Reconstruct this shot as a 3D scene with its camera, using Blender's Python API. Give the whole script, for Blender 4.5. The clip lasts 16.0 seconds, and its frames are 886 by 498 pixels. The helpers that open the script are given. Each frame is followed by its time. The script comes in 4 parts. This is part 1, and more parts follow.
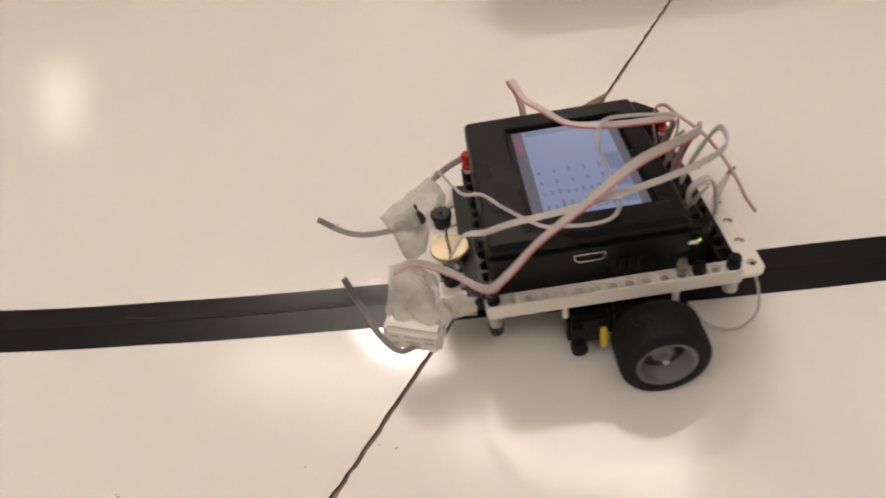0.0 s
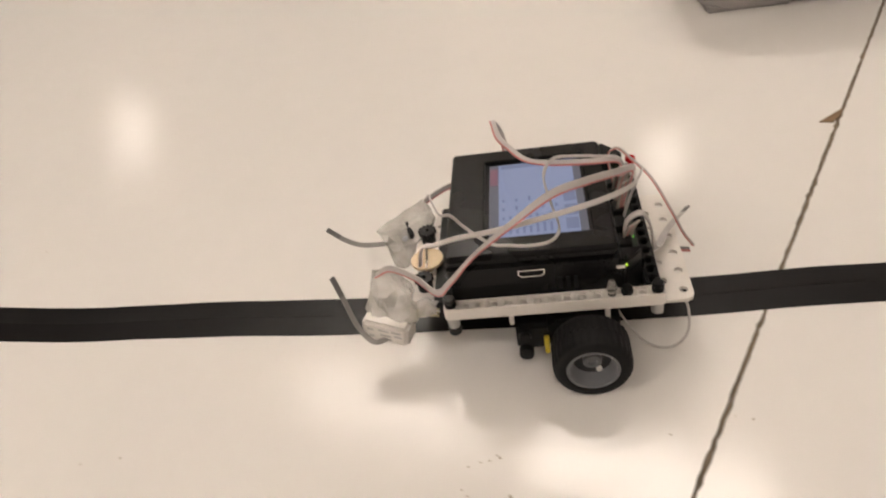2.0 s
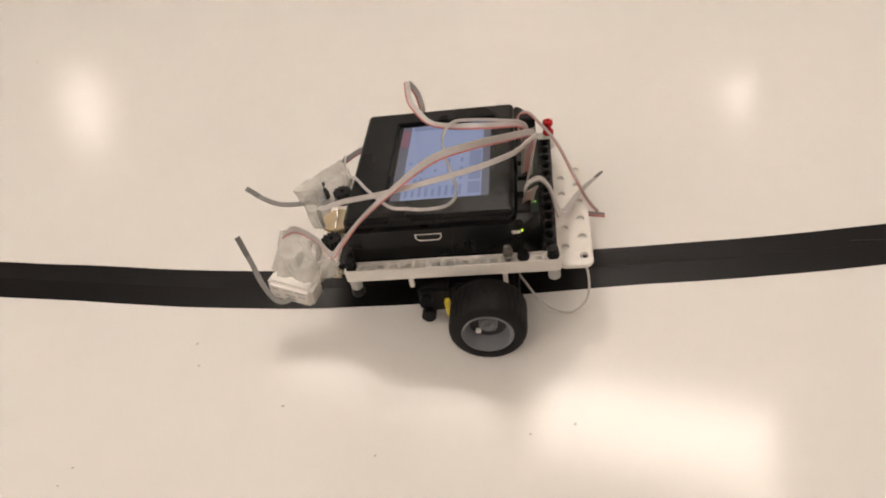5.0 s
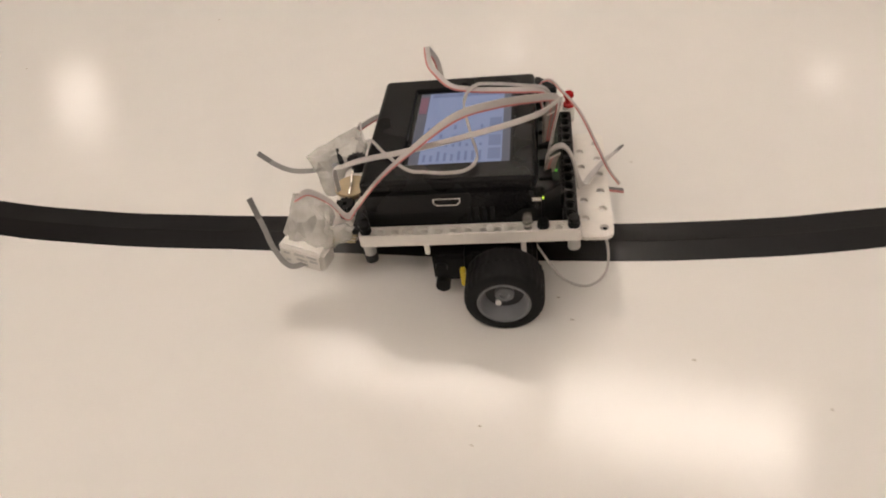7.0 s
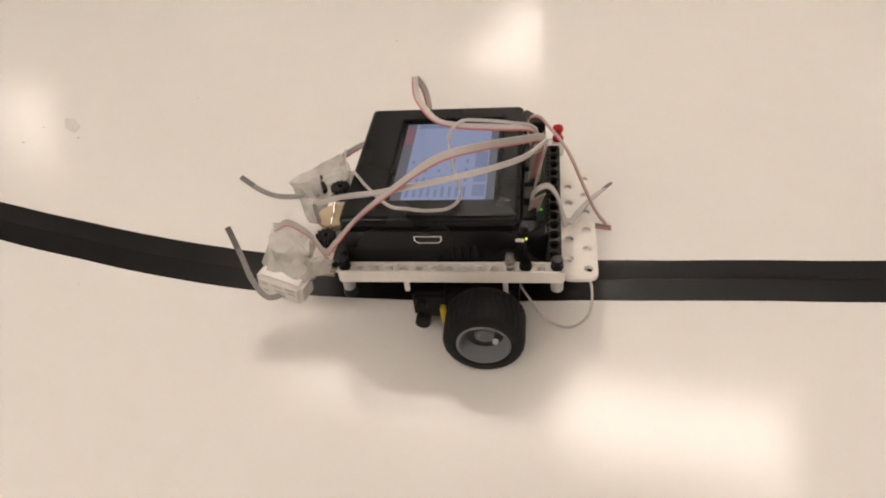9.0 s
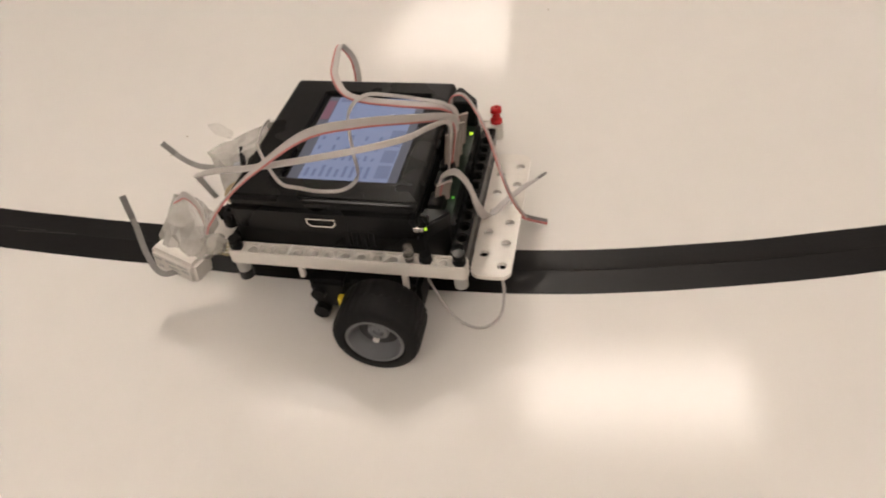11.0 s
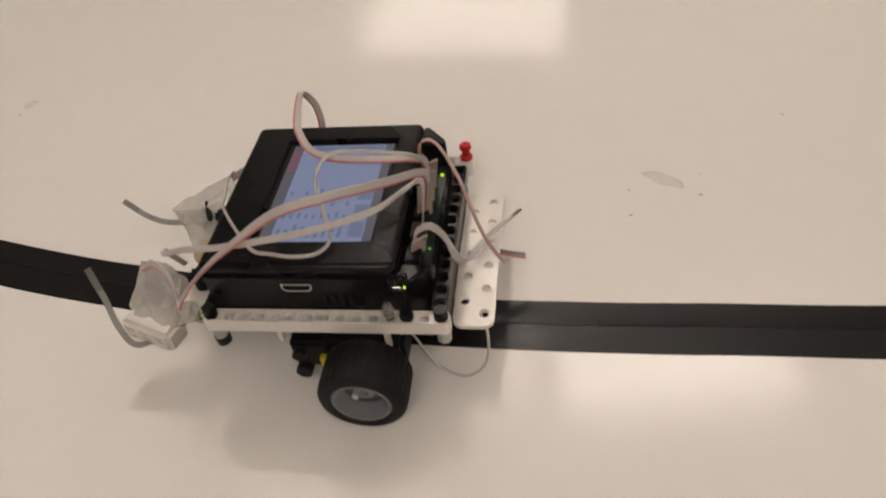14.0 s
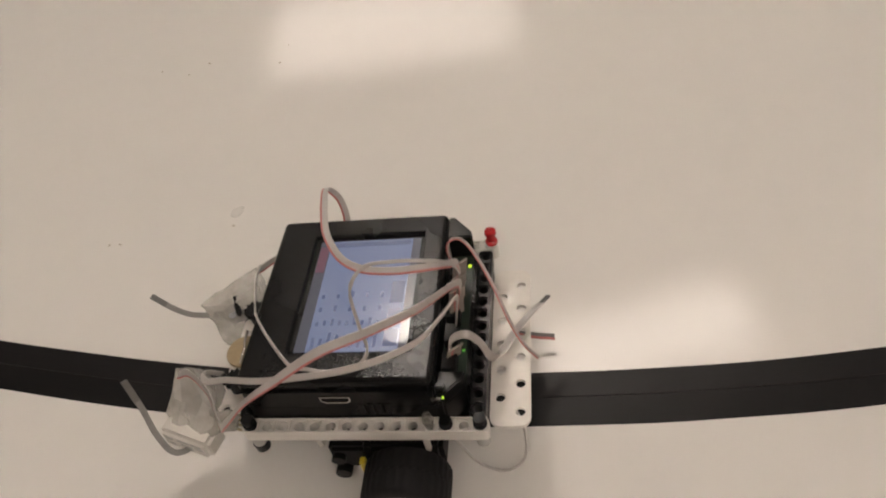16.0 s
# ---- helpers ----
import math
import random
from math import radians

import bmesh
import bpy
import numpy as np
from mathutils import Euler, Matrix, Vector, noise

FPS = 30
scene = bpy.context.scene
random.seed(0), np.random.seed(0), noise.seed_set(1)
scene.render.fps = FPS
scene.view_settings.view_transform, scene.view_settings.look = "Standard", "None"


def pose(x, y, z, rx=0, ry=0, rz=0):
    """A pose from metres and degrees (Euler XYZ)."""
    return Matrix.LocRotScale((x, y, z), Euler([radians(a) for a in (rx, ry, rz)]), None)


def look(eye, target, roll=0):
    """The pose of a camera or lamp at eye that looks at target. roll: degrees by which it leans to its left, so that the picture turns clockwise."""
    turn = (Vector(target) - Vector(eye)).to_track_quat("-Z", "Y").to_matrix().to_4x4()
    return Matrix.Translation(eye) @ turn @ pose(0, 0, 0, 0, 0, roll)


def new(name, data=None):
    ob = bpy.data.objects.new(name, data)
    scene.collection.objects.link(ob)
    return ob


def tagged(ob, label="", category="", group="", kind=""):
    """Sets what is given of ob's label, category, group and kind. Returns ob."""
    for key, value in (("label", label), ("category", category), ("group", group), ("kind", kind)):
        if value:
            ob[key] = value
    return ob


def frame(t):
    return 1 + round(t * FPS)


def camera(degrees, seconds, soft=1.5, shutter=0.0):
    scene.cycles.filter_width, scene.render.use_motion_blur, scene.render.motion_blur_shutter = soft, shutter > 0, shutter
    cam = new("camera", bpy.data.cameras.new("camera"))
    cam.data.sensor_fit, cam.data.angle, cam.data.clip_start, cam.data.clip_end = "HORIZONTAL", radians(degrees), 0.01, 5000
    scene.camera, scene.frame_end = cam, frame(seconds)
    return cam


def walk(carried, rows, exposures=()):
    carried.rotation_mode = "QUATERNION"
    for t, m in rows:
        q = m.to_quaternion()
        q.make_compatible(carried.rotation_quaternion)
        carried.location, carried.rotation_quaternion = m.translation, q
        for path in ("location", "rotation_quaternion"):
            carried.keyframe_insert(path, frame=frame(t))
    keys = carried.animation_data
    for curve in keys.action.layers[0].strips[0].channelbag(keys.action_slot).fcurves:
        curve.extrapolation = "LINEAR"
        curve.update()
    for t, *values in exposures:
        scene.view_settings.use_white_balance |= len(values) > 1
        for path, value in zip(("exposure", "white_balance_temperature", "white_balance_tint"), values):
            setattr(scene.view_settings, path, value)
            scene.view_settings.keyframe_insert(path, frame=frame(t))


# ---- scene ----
cam = camera(63.31, 16.0, soft=1.9, shutter=0.4)
PATH = [
    (0, (0.0002, -0.2177, 0.2962), (-0.0233, 0.0751, 0.0247), -9.05),
    (0.5, (-0.0049, -0.2393, 0.3005), (-0.0334, 0.0540, 0.0300), -9.02),
    (1, (-0.0422, -0.2519, 0.3086), (-0.0738, 0.0471, 0.0446), -9.85),
    (1.5, (-0.1036, -0.2546, 0.3219), (-0.1416, 0.0426, 0.0569), -10.36),
    (2, (-0.1618, -0.2633, 0.3264), (-0.2049, 0.0423, 0.0720), -10.70),
    (2.5, (-0.2159, -0.2540, 0.3363), (-0.2462, 0.0604, 0.0909), -8.13),
    (3, (-0.2412, -0.2403, 0.3270), (-0.2702, 0.0622, 0.0669), -7.71),
    (3.5, (-0.2851, -0.2439, 0.3237), (-0.3156, 0.0502, 0.0543), -9.53),
    (4, (-0.3301, -0.2298, 0.3181), (-0.3587, 0.0591, 0.0429), -10.51),
    (4.5, (-0.3890, -0.2290, 0.3198), (-0.4083, 0.0614, 0.0454), -10.45),
    (5, (-0.4403, -0.2324, 0.3223), (-0.4565, 0.0602, 0.0500), -10.25),
    (5.5, (-0.4874, -0.2383, 0.3250), (-0.5039, 0.0566, 0.0553), -9.99),
    (6, (-0.5359, -0.2436, 0.3270), (-0.5523, 0.0534, 0.0595), -9.73),
    (6.5, (-0.5946, -0.2442, 0.3275), (-0.6049, 0.0538, 0.0609), -9.56),
    (7, (-0.6722, -0.2124, 0.3047), (-0.6761, 0.0796, 0.0314), -8.30),
    (7.5, (-0.7205, -0.1912, 0.3053), (-0.7145, 0.1021, 0.0334), -5.68),
    (8, (-0.7836, -0.1741, 0.3223), (-0.7728, 0.1232, 0.0549), -6.78),
    (8.5, (-0.8437, -0.1555, 0.3187), (-0.8266, 0.1400, 0.0496), -6.59),
    (9, (-0.9076, -0.1327, 0.3117), (-0.8807, 0.1592, 0.0395), -6.23),
    (9.5, (-0.9730, -0.1070, 0.3036), (-0.9344, 0.1800, 0.0276), -5.76),
    (10, (-1.0401, -0.0797, 0.2962), (-0.9875, 0.2018, 0.0169), -5.26),
    (10.5, (-1.1115, -0.0507, 0.2917), (-1.0401, 0.2245, 0.0104), -4.85),
    (11, (-1.1255, -0.0320, 0.2875), (-1.0516, 0.2449, 0.0085), -5.73),
    (11.5, (-1.1676, 0.0019, 0.2996), (-1.0937, 0.2676, 0.0098), -7.11),
    (12, (-1.2250, 0.0365, 0.2961), (-1.1490, 0.3052, 0.0096), -8.16),
    (12.5, (-1.2759, 0.0639, 0.2889), (-1.1928, 0.3372, 0.0089), -9.17),
    (13, (-1.3276, 0.0873, 0.3198), (-1.2422, 0.3589, 0.0388), -10.83),
    (13.5, (-1.3697, 0.1196, 0.2979), (-1.2763, 0.3820, 0.0109), -8.80),
    (14, (-1.3998, 0.1666, 0.3067), (-1.3089, 0.4295, 0.0193), -8.20),
    (14.5, (-1.4540, 0.2353, 0.3133), (-1.3596, 0.5050, 0.0334), -10.73),
    (15, (-1.5196, 0.2831, 0.3174), (-1.4061, 0.5376, 0.0305), -9.61),
    (15.5, (-1.5534, 0.3024, 0.3284), (-1.4335, 0.5520, 0.0396), -11.07),
    (16, (-1.5969, 0.3437, 0.3458), (-1.4638, 0.5846, 0.0555), -11.03),
]
EXPOSURES = [(0, 0.00), (0.5, 0.07), (1, 0.09), (1.5, 0.13), (2, 0.06), (2.5, -0.29), (3, 0.02), (3.5, 0.28), (4, 0.24), (6.5, -0.05), (7, -0.04), (7.5, 0.01), (8, 0.01),
             (10.5, 0.05), (11, -0.03), (11.5, -0.04), (12, 0.02), (12.5, -0.04), (13, 0.00), (13.5, -0.02), (14, -0.29), (14.5, -0.67), (15, -0.20), (15.5, -0.18), (16, -0.43)]
walk(cam, [(t, look(eye, target, roll)) for t, eye, target, roll in PATH], EXPOSURES)

# where the robot stands: seconds, metres, degrees of turn
ROBOT_ROWS = [
    (0, 0.0023, 0.0096, 3.00),
    (0.5, -0.0483, 0.0154, -2.41),
    (1, -0.1024, 0.0183, -1.95),
    (1.5, -0.1554, 0.0159, 1.67),
    (2, -0.2028, 0.0207, -1.98),
    (2.5, -0.2480, 0.0265, -4.99),
    (3, -0.2997, 0.0252, 0.46),
    (3.5, -0.3529, 0.0307, -3.27),
    (4, -0.4045, 0.0422, -6.98),
    (4.5, -0.4565, 0.0508, -8.30),
    (5, -0.5080, 0.0571, -7.76),
    (5.5, -0.5594, 0.0612, -6.31),
    (6, -0.6113, 0.0643, -5.15),
    (6.5, -0.6648, 0.0696, -5.84),
    (7, -0.7158, 0.0828, -9.96),
    (7.5, -0.7663, 0.1009, -14.60),
    (8, -0.8179, 0.1168, -13.79),
    (8.5, -0.8750, 0.1318, -14.39),
    (9, -0.9342, 0.1488, -15.58),
    (9.5, -0.9942, 0.1679, -17.20),
    (10, -1.0540, 0.1898, -19.49),
    (10.5, -1.1125, 0.2163, -23.17),
    (11, -1.1552, 0.2468, -29.86),
    (11.5, -1.2025, 0.2717, -26.46),
    (12, -1.2495, 0.3005, -29.67),
    (12.5, -1.2976, 0.3295, -29.14),
    (13, -1.3452, 0.3580, -29.23),
    (13.5, -1.3874, 0.3913, -34.63),
    (14, -1.4329, 0.4195, -31.29),
    (14.5, -1.4730, 0.4534, -36.54),
    (15, -1.5114, 0.4895, -39.22),
    (15.5, -1.5582, 0.5222, -35.85),
    (16, -1.5985, 0.5623, -41.44),
]

# ---- light: ceiling panels of a windowless lab, some added as fill ----
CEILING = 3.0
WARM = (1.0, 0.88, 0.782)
# x, y, length, depth, turn in degrees and glow of the light panels: first those told by reflections and shadow, then
# unseen fill
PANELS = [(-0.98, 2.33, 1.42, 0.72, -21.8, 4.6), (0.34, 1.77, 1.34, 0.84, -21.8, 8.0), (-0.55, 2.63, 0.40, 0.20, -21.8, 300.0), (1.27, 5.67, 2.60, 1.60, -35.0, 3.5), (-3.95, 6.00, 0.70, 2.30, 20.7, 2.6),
          # unseen panels behind and beside the camera, added only as fill light
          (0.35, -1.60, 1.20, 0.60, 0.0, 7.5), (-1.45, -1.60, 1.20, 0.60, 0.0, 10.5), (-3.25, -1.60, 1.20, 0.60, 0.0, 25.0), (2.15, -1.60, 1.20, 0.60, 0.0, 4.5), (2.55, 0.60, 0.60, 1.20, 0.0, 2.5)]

world = bpy.data.worlds.new("room_air")
scene.world = world
world.use_nodes = True
world.node_tree.nodes["Background"].inputs[0].default_value = (1.0, 0.89, 0.78, 1)
world.node_tree.nodes["Background"].inputs[1].default_value = 0.02


# ---- materials ----
def mat(name, color, rough=0.5, metal=0.0, coat=0.0, bump=0.0, scale=300.0, vary=0.06, big=20.0, transmission=0.0, alpha=1.0, spec=0.5, glow=0.0, wear=0.06):
    m = bpy.data.materials.new(name)
    m.use_nodes = True
    nt = m.node_tree
    b = nt.nodes["Principled BSDF"]
    b.inputs["Roughness"].default_value = rough
    b.inputs["Metallic"].default_value = metal
    b.inputs["Coat Weight"].default_value = coat
    b.inputs["Coat Roughness"].default_value = 0.12
    b.inputs["Transmission Weight"].default_value = transmission
    b.inputs["Alpha"].default_value = alpha
    b.inputs["Specular IOR Level"].default_value = spec
    if glow:
        b.inputs["Emission Color"].default_value = (*color, 1)
        b.inputs["Emission Strength"].default_value = glow
    tc = nt.nodes.new("ShaderNodeTexCoord")
    fine = nt.nodes.new("ShaderNodeTexNoise")
    fine.inputs["Scale"].default_value = scale
    fine.inputs["Detail"].default_value = 5
    wide = nt.nodes.new("ShaderNodeTexNoise")
    wide.inputs["Scale"].default_value = big
    wide.inputs["Detail"].default_value = 3
    nt.links.new(tc.outputs["Object"], fine.inputs["Vector"])
    nt.links.new(tc.outputs["Object"], wide.inputs["Vector"])
    add = nt.nodes.new("ShaderNodeMath")
    add.operation = "ADD"
    nt.links.new(fine.outputs["Fac"], add.inputs[0])
    nt.links.new(wide.outputs["Fac"], add.inputs[1])
    ramp = nt.nodes.new("ShaderNodeMapRange")
    ramp.inputs[1].default_value, ramp.inputs[2].default_value = 0.6, 1.4
    ramp.inputs[3].default_value, ramp.inputs[4].default_value = 1 - vary, 1 + vary
    nt.links.new(add.outputs[0], ramp.inputs[0])
    mul = nt.nodes.new("ShaderNodeVectorMath")
    mul.operation = "SCALE"
    mul.inputs[0].default_value = color
    nt.links.new(ramp.outputs[0], mul.inputs["Scale"])
    nt.links.new(mul.outputs[0], b.inputs["Base Color"])
    rr = nt.nodes.new("ShaderNodeMapRange")
    rr.interpolation_type = "SMOOTHSTEP"
    rr.inputs[1].default_value, rr.inputs[2].default_value = 0.2, 0.8
    rr.inputs[3].default_value, rr.inputs[4].default_value = max(rough - wear, 0.02), min(rough + wear, 1)
    nt.links.new(wide.outputs["Fac"], rr.inputs[0])
    nt.links.new(rr.outputs[0], b.inputs["Roughness"])
    if bump:
        bp = nt.nodes.new("ShaderNodeBump")
        bp.inputs["Strength"].default_value = bump
        bp.inputs["Distance"].default_value = 0.0004
        nt.links.new(fine.outputs["Fac"], bp.inputs["Height"])
        nt.links.new(bp.outputs[0], b.inputs["Normal"])
    return m


LAMINATE = mat("white_laminate", (0.80, 0.775, 0.745), 0.095, spec=0.55, bump=0.0, scale=40, vary=0.015, big=4, wear=0.02)
BOARD_EDGE = mat("board_edge", (0.16, 0.12, 0.08), 0.9, bump=0.4, vary=0.25)
SEAM_DIRT = mat("seam_dust", (0.21, 0.165, 0.115), 0.95, bump=0.5, vary=0.45, scale=500, big=90)
TAPE = mat("black_tape", (0.0045, 0.0042, 0.0047), 0.36, spec=0.26, bump=0.12, scale=500, vary=0.25, big=30)
WHITE = mat("white_plastic", (0.66, 0.63, 0.59), 0.38, bump=0.05, vary=0.05)
WHITE_PLATE = mat("white_plate", (0.76, 0.72, 0.67), 0.33, bump=0.08, scale=220, vary=0.06)
BLACK = mat("black_plastic", (0.006, 0.006, 0.0064), 0.29, spec=0.17, bump=0.04, scale=900, vary=0.2)
BLACK_MATT = mat("black_matt", (0.006, 0.006, 0.006), 0.5, spec=0.2, bump=0.1, vary=0.2)
RUBBER = mat("tyre_rubber", (0.008, 0.008, 0.0085), 0.62, spec=0.2, bump=0.15, vary=0.25)
RIM = mat("grey_rim", (0.155, 0.16, 0.17), 0.3, bump=0.04)
RIM_SHADE = mat("rim_cavity_shade", (0.02, 0.021, 0.023), 0.35, bump=0.04)
CHROME = mat("shiny_pin", (0.75, 0.74, 0.72), 0.15, spec=0.8)
STEEL = mat("steel", (0.6, 0.58, 0.55), 0.25, metal=1.0)
BRASS = mat("brass", (0.40, 0.31, 0.19), 0.4, metal=0.4, vary=0.12)
GREY_WIRE = mat("grey_wire", (0.49, 0.46, 0.445), 0.45, vary=0.08)
DARK_WIRE = mat("dark_wire", (0.17, 0.165, 0.16), 0.5, vary=0.08)
RED_WIRE = mat("red_wire", (0.50, 0.16, 0.155), 0.45)
LEAD = mat("dull_grey_wire", (0.40, 0.36, 0.34), 0.5, vary=0.1)
WHISKER = mat("grey_cable_end", (0.27, 0.26, 0.25), 0.5, vary=0.12)
PEG = mat("grey_peg", (0.36, 0.35, 0.34), 0.4, vary=0.06)
FAN_WIRE = mat("brown_grey_wire", (0.32, 0.28, 0.25), 0.5, vary=0.15)
RED = mat("red_plastic", (0.48, 0.012, 0.016), 0.22, vary=0.08)
GREEN = mat("circuit_green", (0.006, 0.018, 0.010), 0.45, vary=0.3, scale=900)
YELLOW = mat("yellow_plastic", (0.62, 0.50, 0.04), 0.4)
GOLD = mat("contact_gold", (0.34, 0.29, 0.18), 0.5, metal=0.2, vary=0.2)
CLEAR = mat("clear_plastic", (0.85, 0.83, 0.80), 0.18, transmission=0.92, bump=0.3, scale=60)
FILM = mat("packing_film", (0.60, 0.575, 0.54), 0.22, alpha=0.5, bump=0.9, scale=160, vary=0.25, big=60)
FROST = mat("storage_plastic", (0.50, 0.48, 0.46), 0.35, alpha=0.62, vary=0.05)
GLOW_GREEN = mat("led_green", (0.55, 0.85, 0.05), 0.3, glow=0.9, vary=0.0)
GLOW_DIM = mat("led_green_dim", (0.12, 0.50, 0.06), 0.3, glow=0.6, vary=0.0)
STAIN = mat("smudge", (0.58, 0.53, 0.46), 0.45, alpha=0.09, vary=0.2, scale=600)
SCRATCHED = mat("scratched_tape", (0.07, 0.066, 0.066), 0.5)
DIRT = mat("dirt_speck", (0.42, 0.37, 0.30), 0.8, vary=0.3)
WOOD_CHIP = mat("wood_chip", (0.22, 0.145, 0.08), 0.8, vary=0.2)
WALL = mat("wall_paint", (0.62, 0.58, 0.52), 0.8, bump=0.05)
CEIL = mat("ceiling_paint", (0.70, 0.68, 0.64), 0.8)
CARPET = mat("floor_lino", (0.25, 0.23, 0.20), 0.6)
LEG = mat("grey_steel_leg", (0.35, 0.35, 0.35), 0.4, metal=0.6)


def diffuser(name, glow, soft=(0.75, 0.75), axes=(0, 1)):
    """Lamp glass whose glow is painted to fall off towards the frame, softening its reflection."""
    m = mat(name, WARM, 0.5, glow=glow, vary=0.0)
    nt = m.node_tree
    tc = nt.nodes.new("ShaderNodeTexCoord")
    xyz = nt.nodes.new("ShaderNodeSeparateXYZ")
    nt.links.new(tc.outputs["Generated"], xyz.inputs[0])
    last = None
    # painted fade of the glow, once along each axis of the pane
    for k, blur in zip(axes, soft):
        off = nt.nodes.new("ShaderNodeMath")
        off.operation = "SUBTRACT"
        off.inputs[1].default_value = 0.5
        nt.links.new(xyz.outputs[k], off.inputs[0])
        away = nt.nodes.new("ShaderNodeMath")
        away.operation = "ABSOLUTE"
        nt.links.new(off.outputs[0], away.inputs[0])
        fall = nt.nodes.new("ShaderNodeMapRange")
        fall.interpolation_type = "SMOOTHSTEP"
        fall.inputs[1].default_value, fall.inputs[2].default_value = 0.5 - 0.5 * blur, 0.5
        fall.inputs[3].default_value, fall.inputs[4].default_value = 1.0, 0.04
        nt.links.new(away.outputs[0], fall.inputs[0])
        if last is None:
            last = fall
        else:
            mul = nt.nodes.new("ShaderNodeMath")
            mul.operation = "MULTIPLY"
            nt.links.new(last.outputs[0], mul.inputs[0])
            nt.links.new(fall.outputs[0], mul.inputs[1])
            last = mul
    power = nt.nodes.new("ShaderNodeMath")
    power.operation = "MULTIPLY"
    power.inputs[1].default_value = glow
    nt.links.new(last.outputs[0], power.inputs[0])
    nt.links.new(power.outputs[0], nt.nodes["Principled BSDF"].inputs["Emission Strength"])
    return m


LAMP_GLASS = diffuser("lamp_glass", 3.4, (0.7, 0.7), (0, 2))


def lit(name, color, glow):
    """A dark display pane that shines in its own colour."""
    m = mat(name, color, 0.17, glow=glow, vary=0.03, wear=0.02)
    for node in m.node_tree.nodes:
        if node.type == "VECT_MATH":
            node.inputs[0].default_value = [0.06 * c for c in color]
    return m


SCREEN_BLUE = lit("screen_page", (0.25, 0.285, 0.43), 0.82)
SCREEN_GREY = lit("screen_bar", (0.18, 0.205, 0.32), 0.8)
SCREEN_SIDE = lit("screen_edge", (0.15, 0.15, 0.18), 0.65)
SCREEN_RED = lit("screen_tab", (0.27, 0.13, 0.17), 0.65)
SCREEN_INK = lit("screen_ink", (0.165, 0.195, 0.32), 0.78)


# ---- builders, in millimetres ----
MM = 0.001


def part(name, bm, material, parent=None, label="", smooth=0.6):
    me = bpy.data.meshes.new(name)
    bmesh.ops.recalc_face_normals(bm, faces=bm.faces)
    for e in bm.edges:
        e.smooth = not (len(e.link_faces) == 2 and e.calc_face_angle(0) > smooth)
    for f in bm.faces:
        f.smooth = True
    bm.to_mesh(me)
    bm.free()
    for m in material if isinstance(material, (list, tuple)) else [material]:
        me.materials.append(m)
    ob = new(name, me)
    if parent is not None:
        ob.parent = parent
    if label:
        ob["label"] = label
    return ob


def box(bm, x0, x1, y0, y1, z0, z1, bevel=0.0, seg=2, m=None):
    r = bmesh.ops.create_cube(bm, size=1)
    vs = r["verts"]
    for v in vs:
        v.co = Vector(((x0 + x1) / 2 + v.co.x * (x1 - x0), (y0 + y1) / 2 + v.co.y * (y1 - y0), (z0 + z1) / 2 + v.co.z * (z1 - z0))) * MM
        if m is not None:
            v.co = m @ v.co
    if bevel:
        es = list({e for v in vs for e in v.link_edges})
        bmesh.ops.bevel(bm, geom=es, offset=bevel * MM, segments=seg, affect="EDGES", clamp_overlap=True)
    return vs


def prism(bm, outline, z0, z1, bevel=0.0, seg=2):
    lo = [bm.verts.new((x * MM, y * MM, z0 * MM)) for x, y in outline]
    hi = [bm.verts.new((x * MM, y * MM, z1 * MM)) for x, y in outline]
    n = len(outline)
    bm.faces.new(lo[::-1])
    top = bm.faces.new(hi)
    for i in range(n):
        bm.faces.new((lo[i], lo[(i + 1) % n], hi[(i + 1) % n], hi[i]))
    if bevel:
        es = list(top.edges) + [e for v in hi for e in v.link_edges if e.other_vert(v) in lo]
        bmesh.ops.bevel(bm, geom=list(set(es)), offset=bevel * MM, segments=seg, affect="EDGES", clamp_overlap=True)


def tube(bm, c, axis, r0, r1, length, seg=20, m=None):
    """A solid cone or cylinder that starts at c and runs along axis."""
    a = Vector(axis).normalized()
    mt = Matrix.Translation((Vector(c) + a * length / 2) * MM) @ a.to_track_quat("Z", "Y").to_matrix().to_4x4()
    if m is not None:
        mt = m @ mt
    return bmesh.ops.create_cone(bm, cap_ends=True, segments=seg, radius1=r0 * MM, radius2=r1 * MM, depth=length * MM, matrix=mt)["verts"]


def lathe(bm, profile, seg=40, axis="Y"):
    """Turns a profile of (radius, place along the axis) round the axis; the profile is closed."""
    rings = []
    for i in range(seg):
        a = 2 * math.pi * i / seg
        c, s = math.cos(a), math.sin(a)
        rings.append([bm.verts.new(((r * c) * MM, h * MM, (r * s) * MM) if axis == "Y" else ((r * c) * MM, (r * s) * MM, h * MM)) for r, h in profile])
    n = len(profile)
    for i in range(seg):
        p, q = rings[i], rings[(i + 1) % seg]
        for j in range(n):
            k = (j + 1) % n
            bm.faces.new((p[j], p[k], q[k], q[j]))


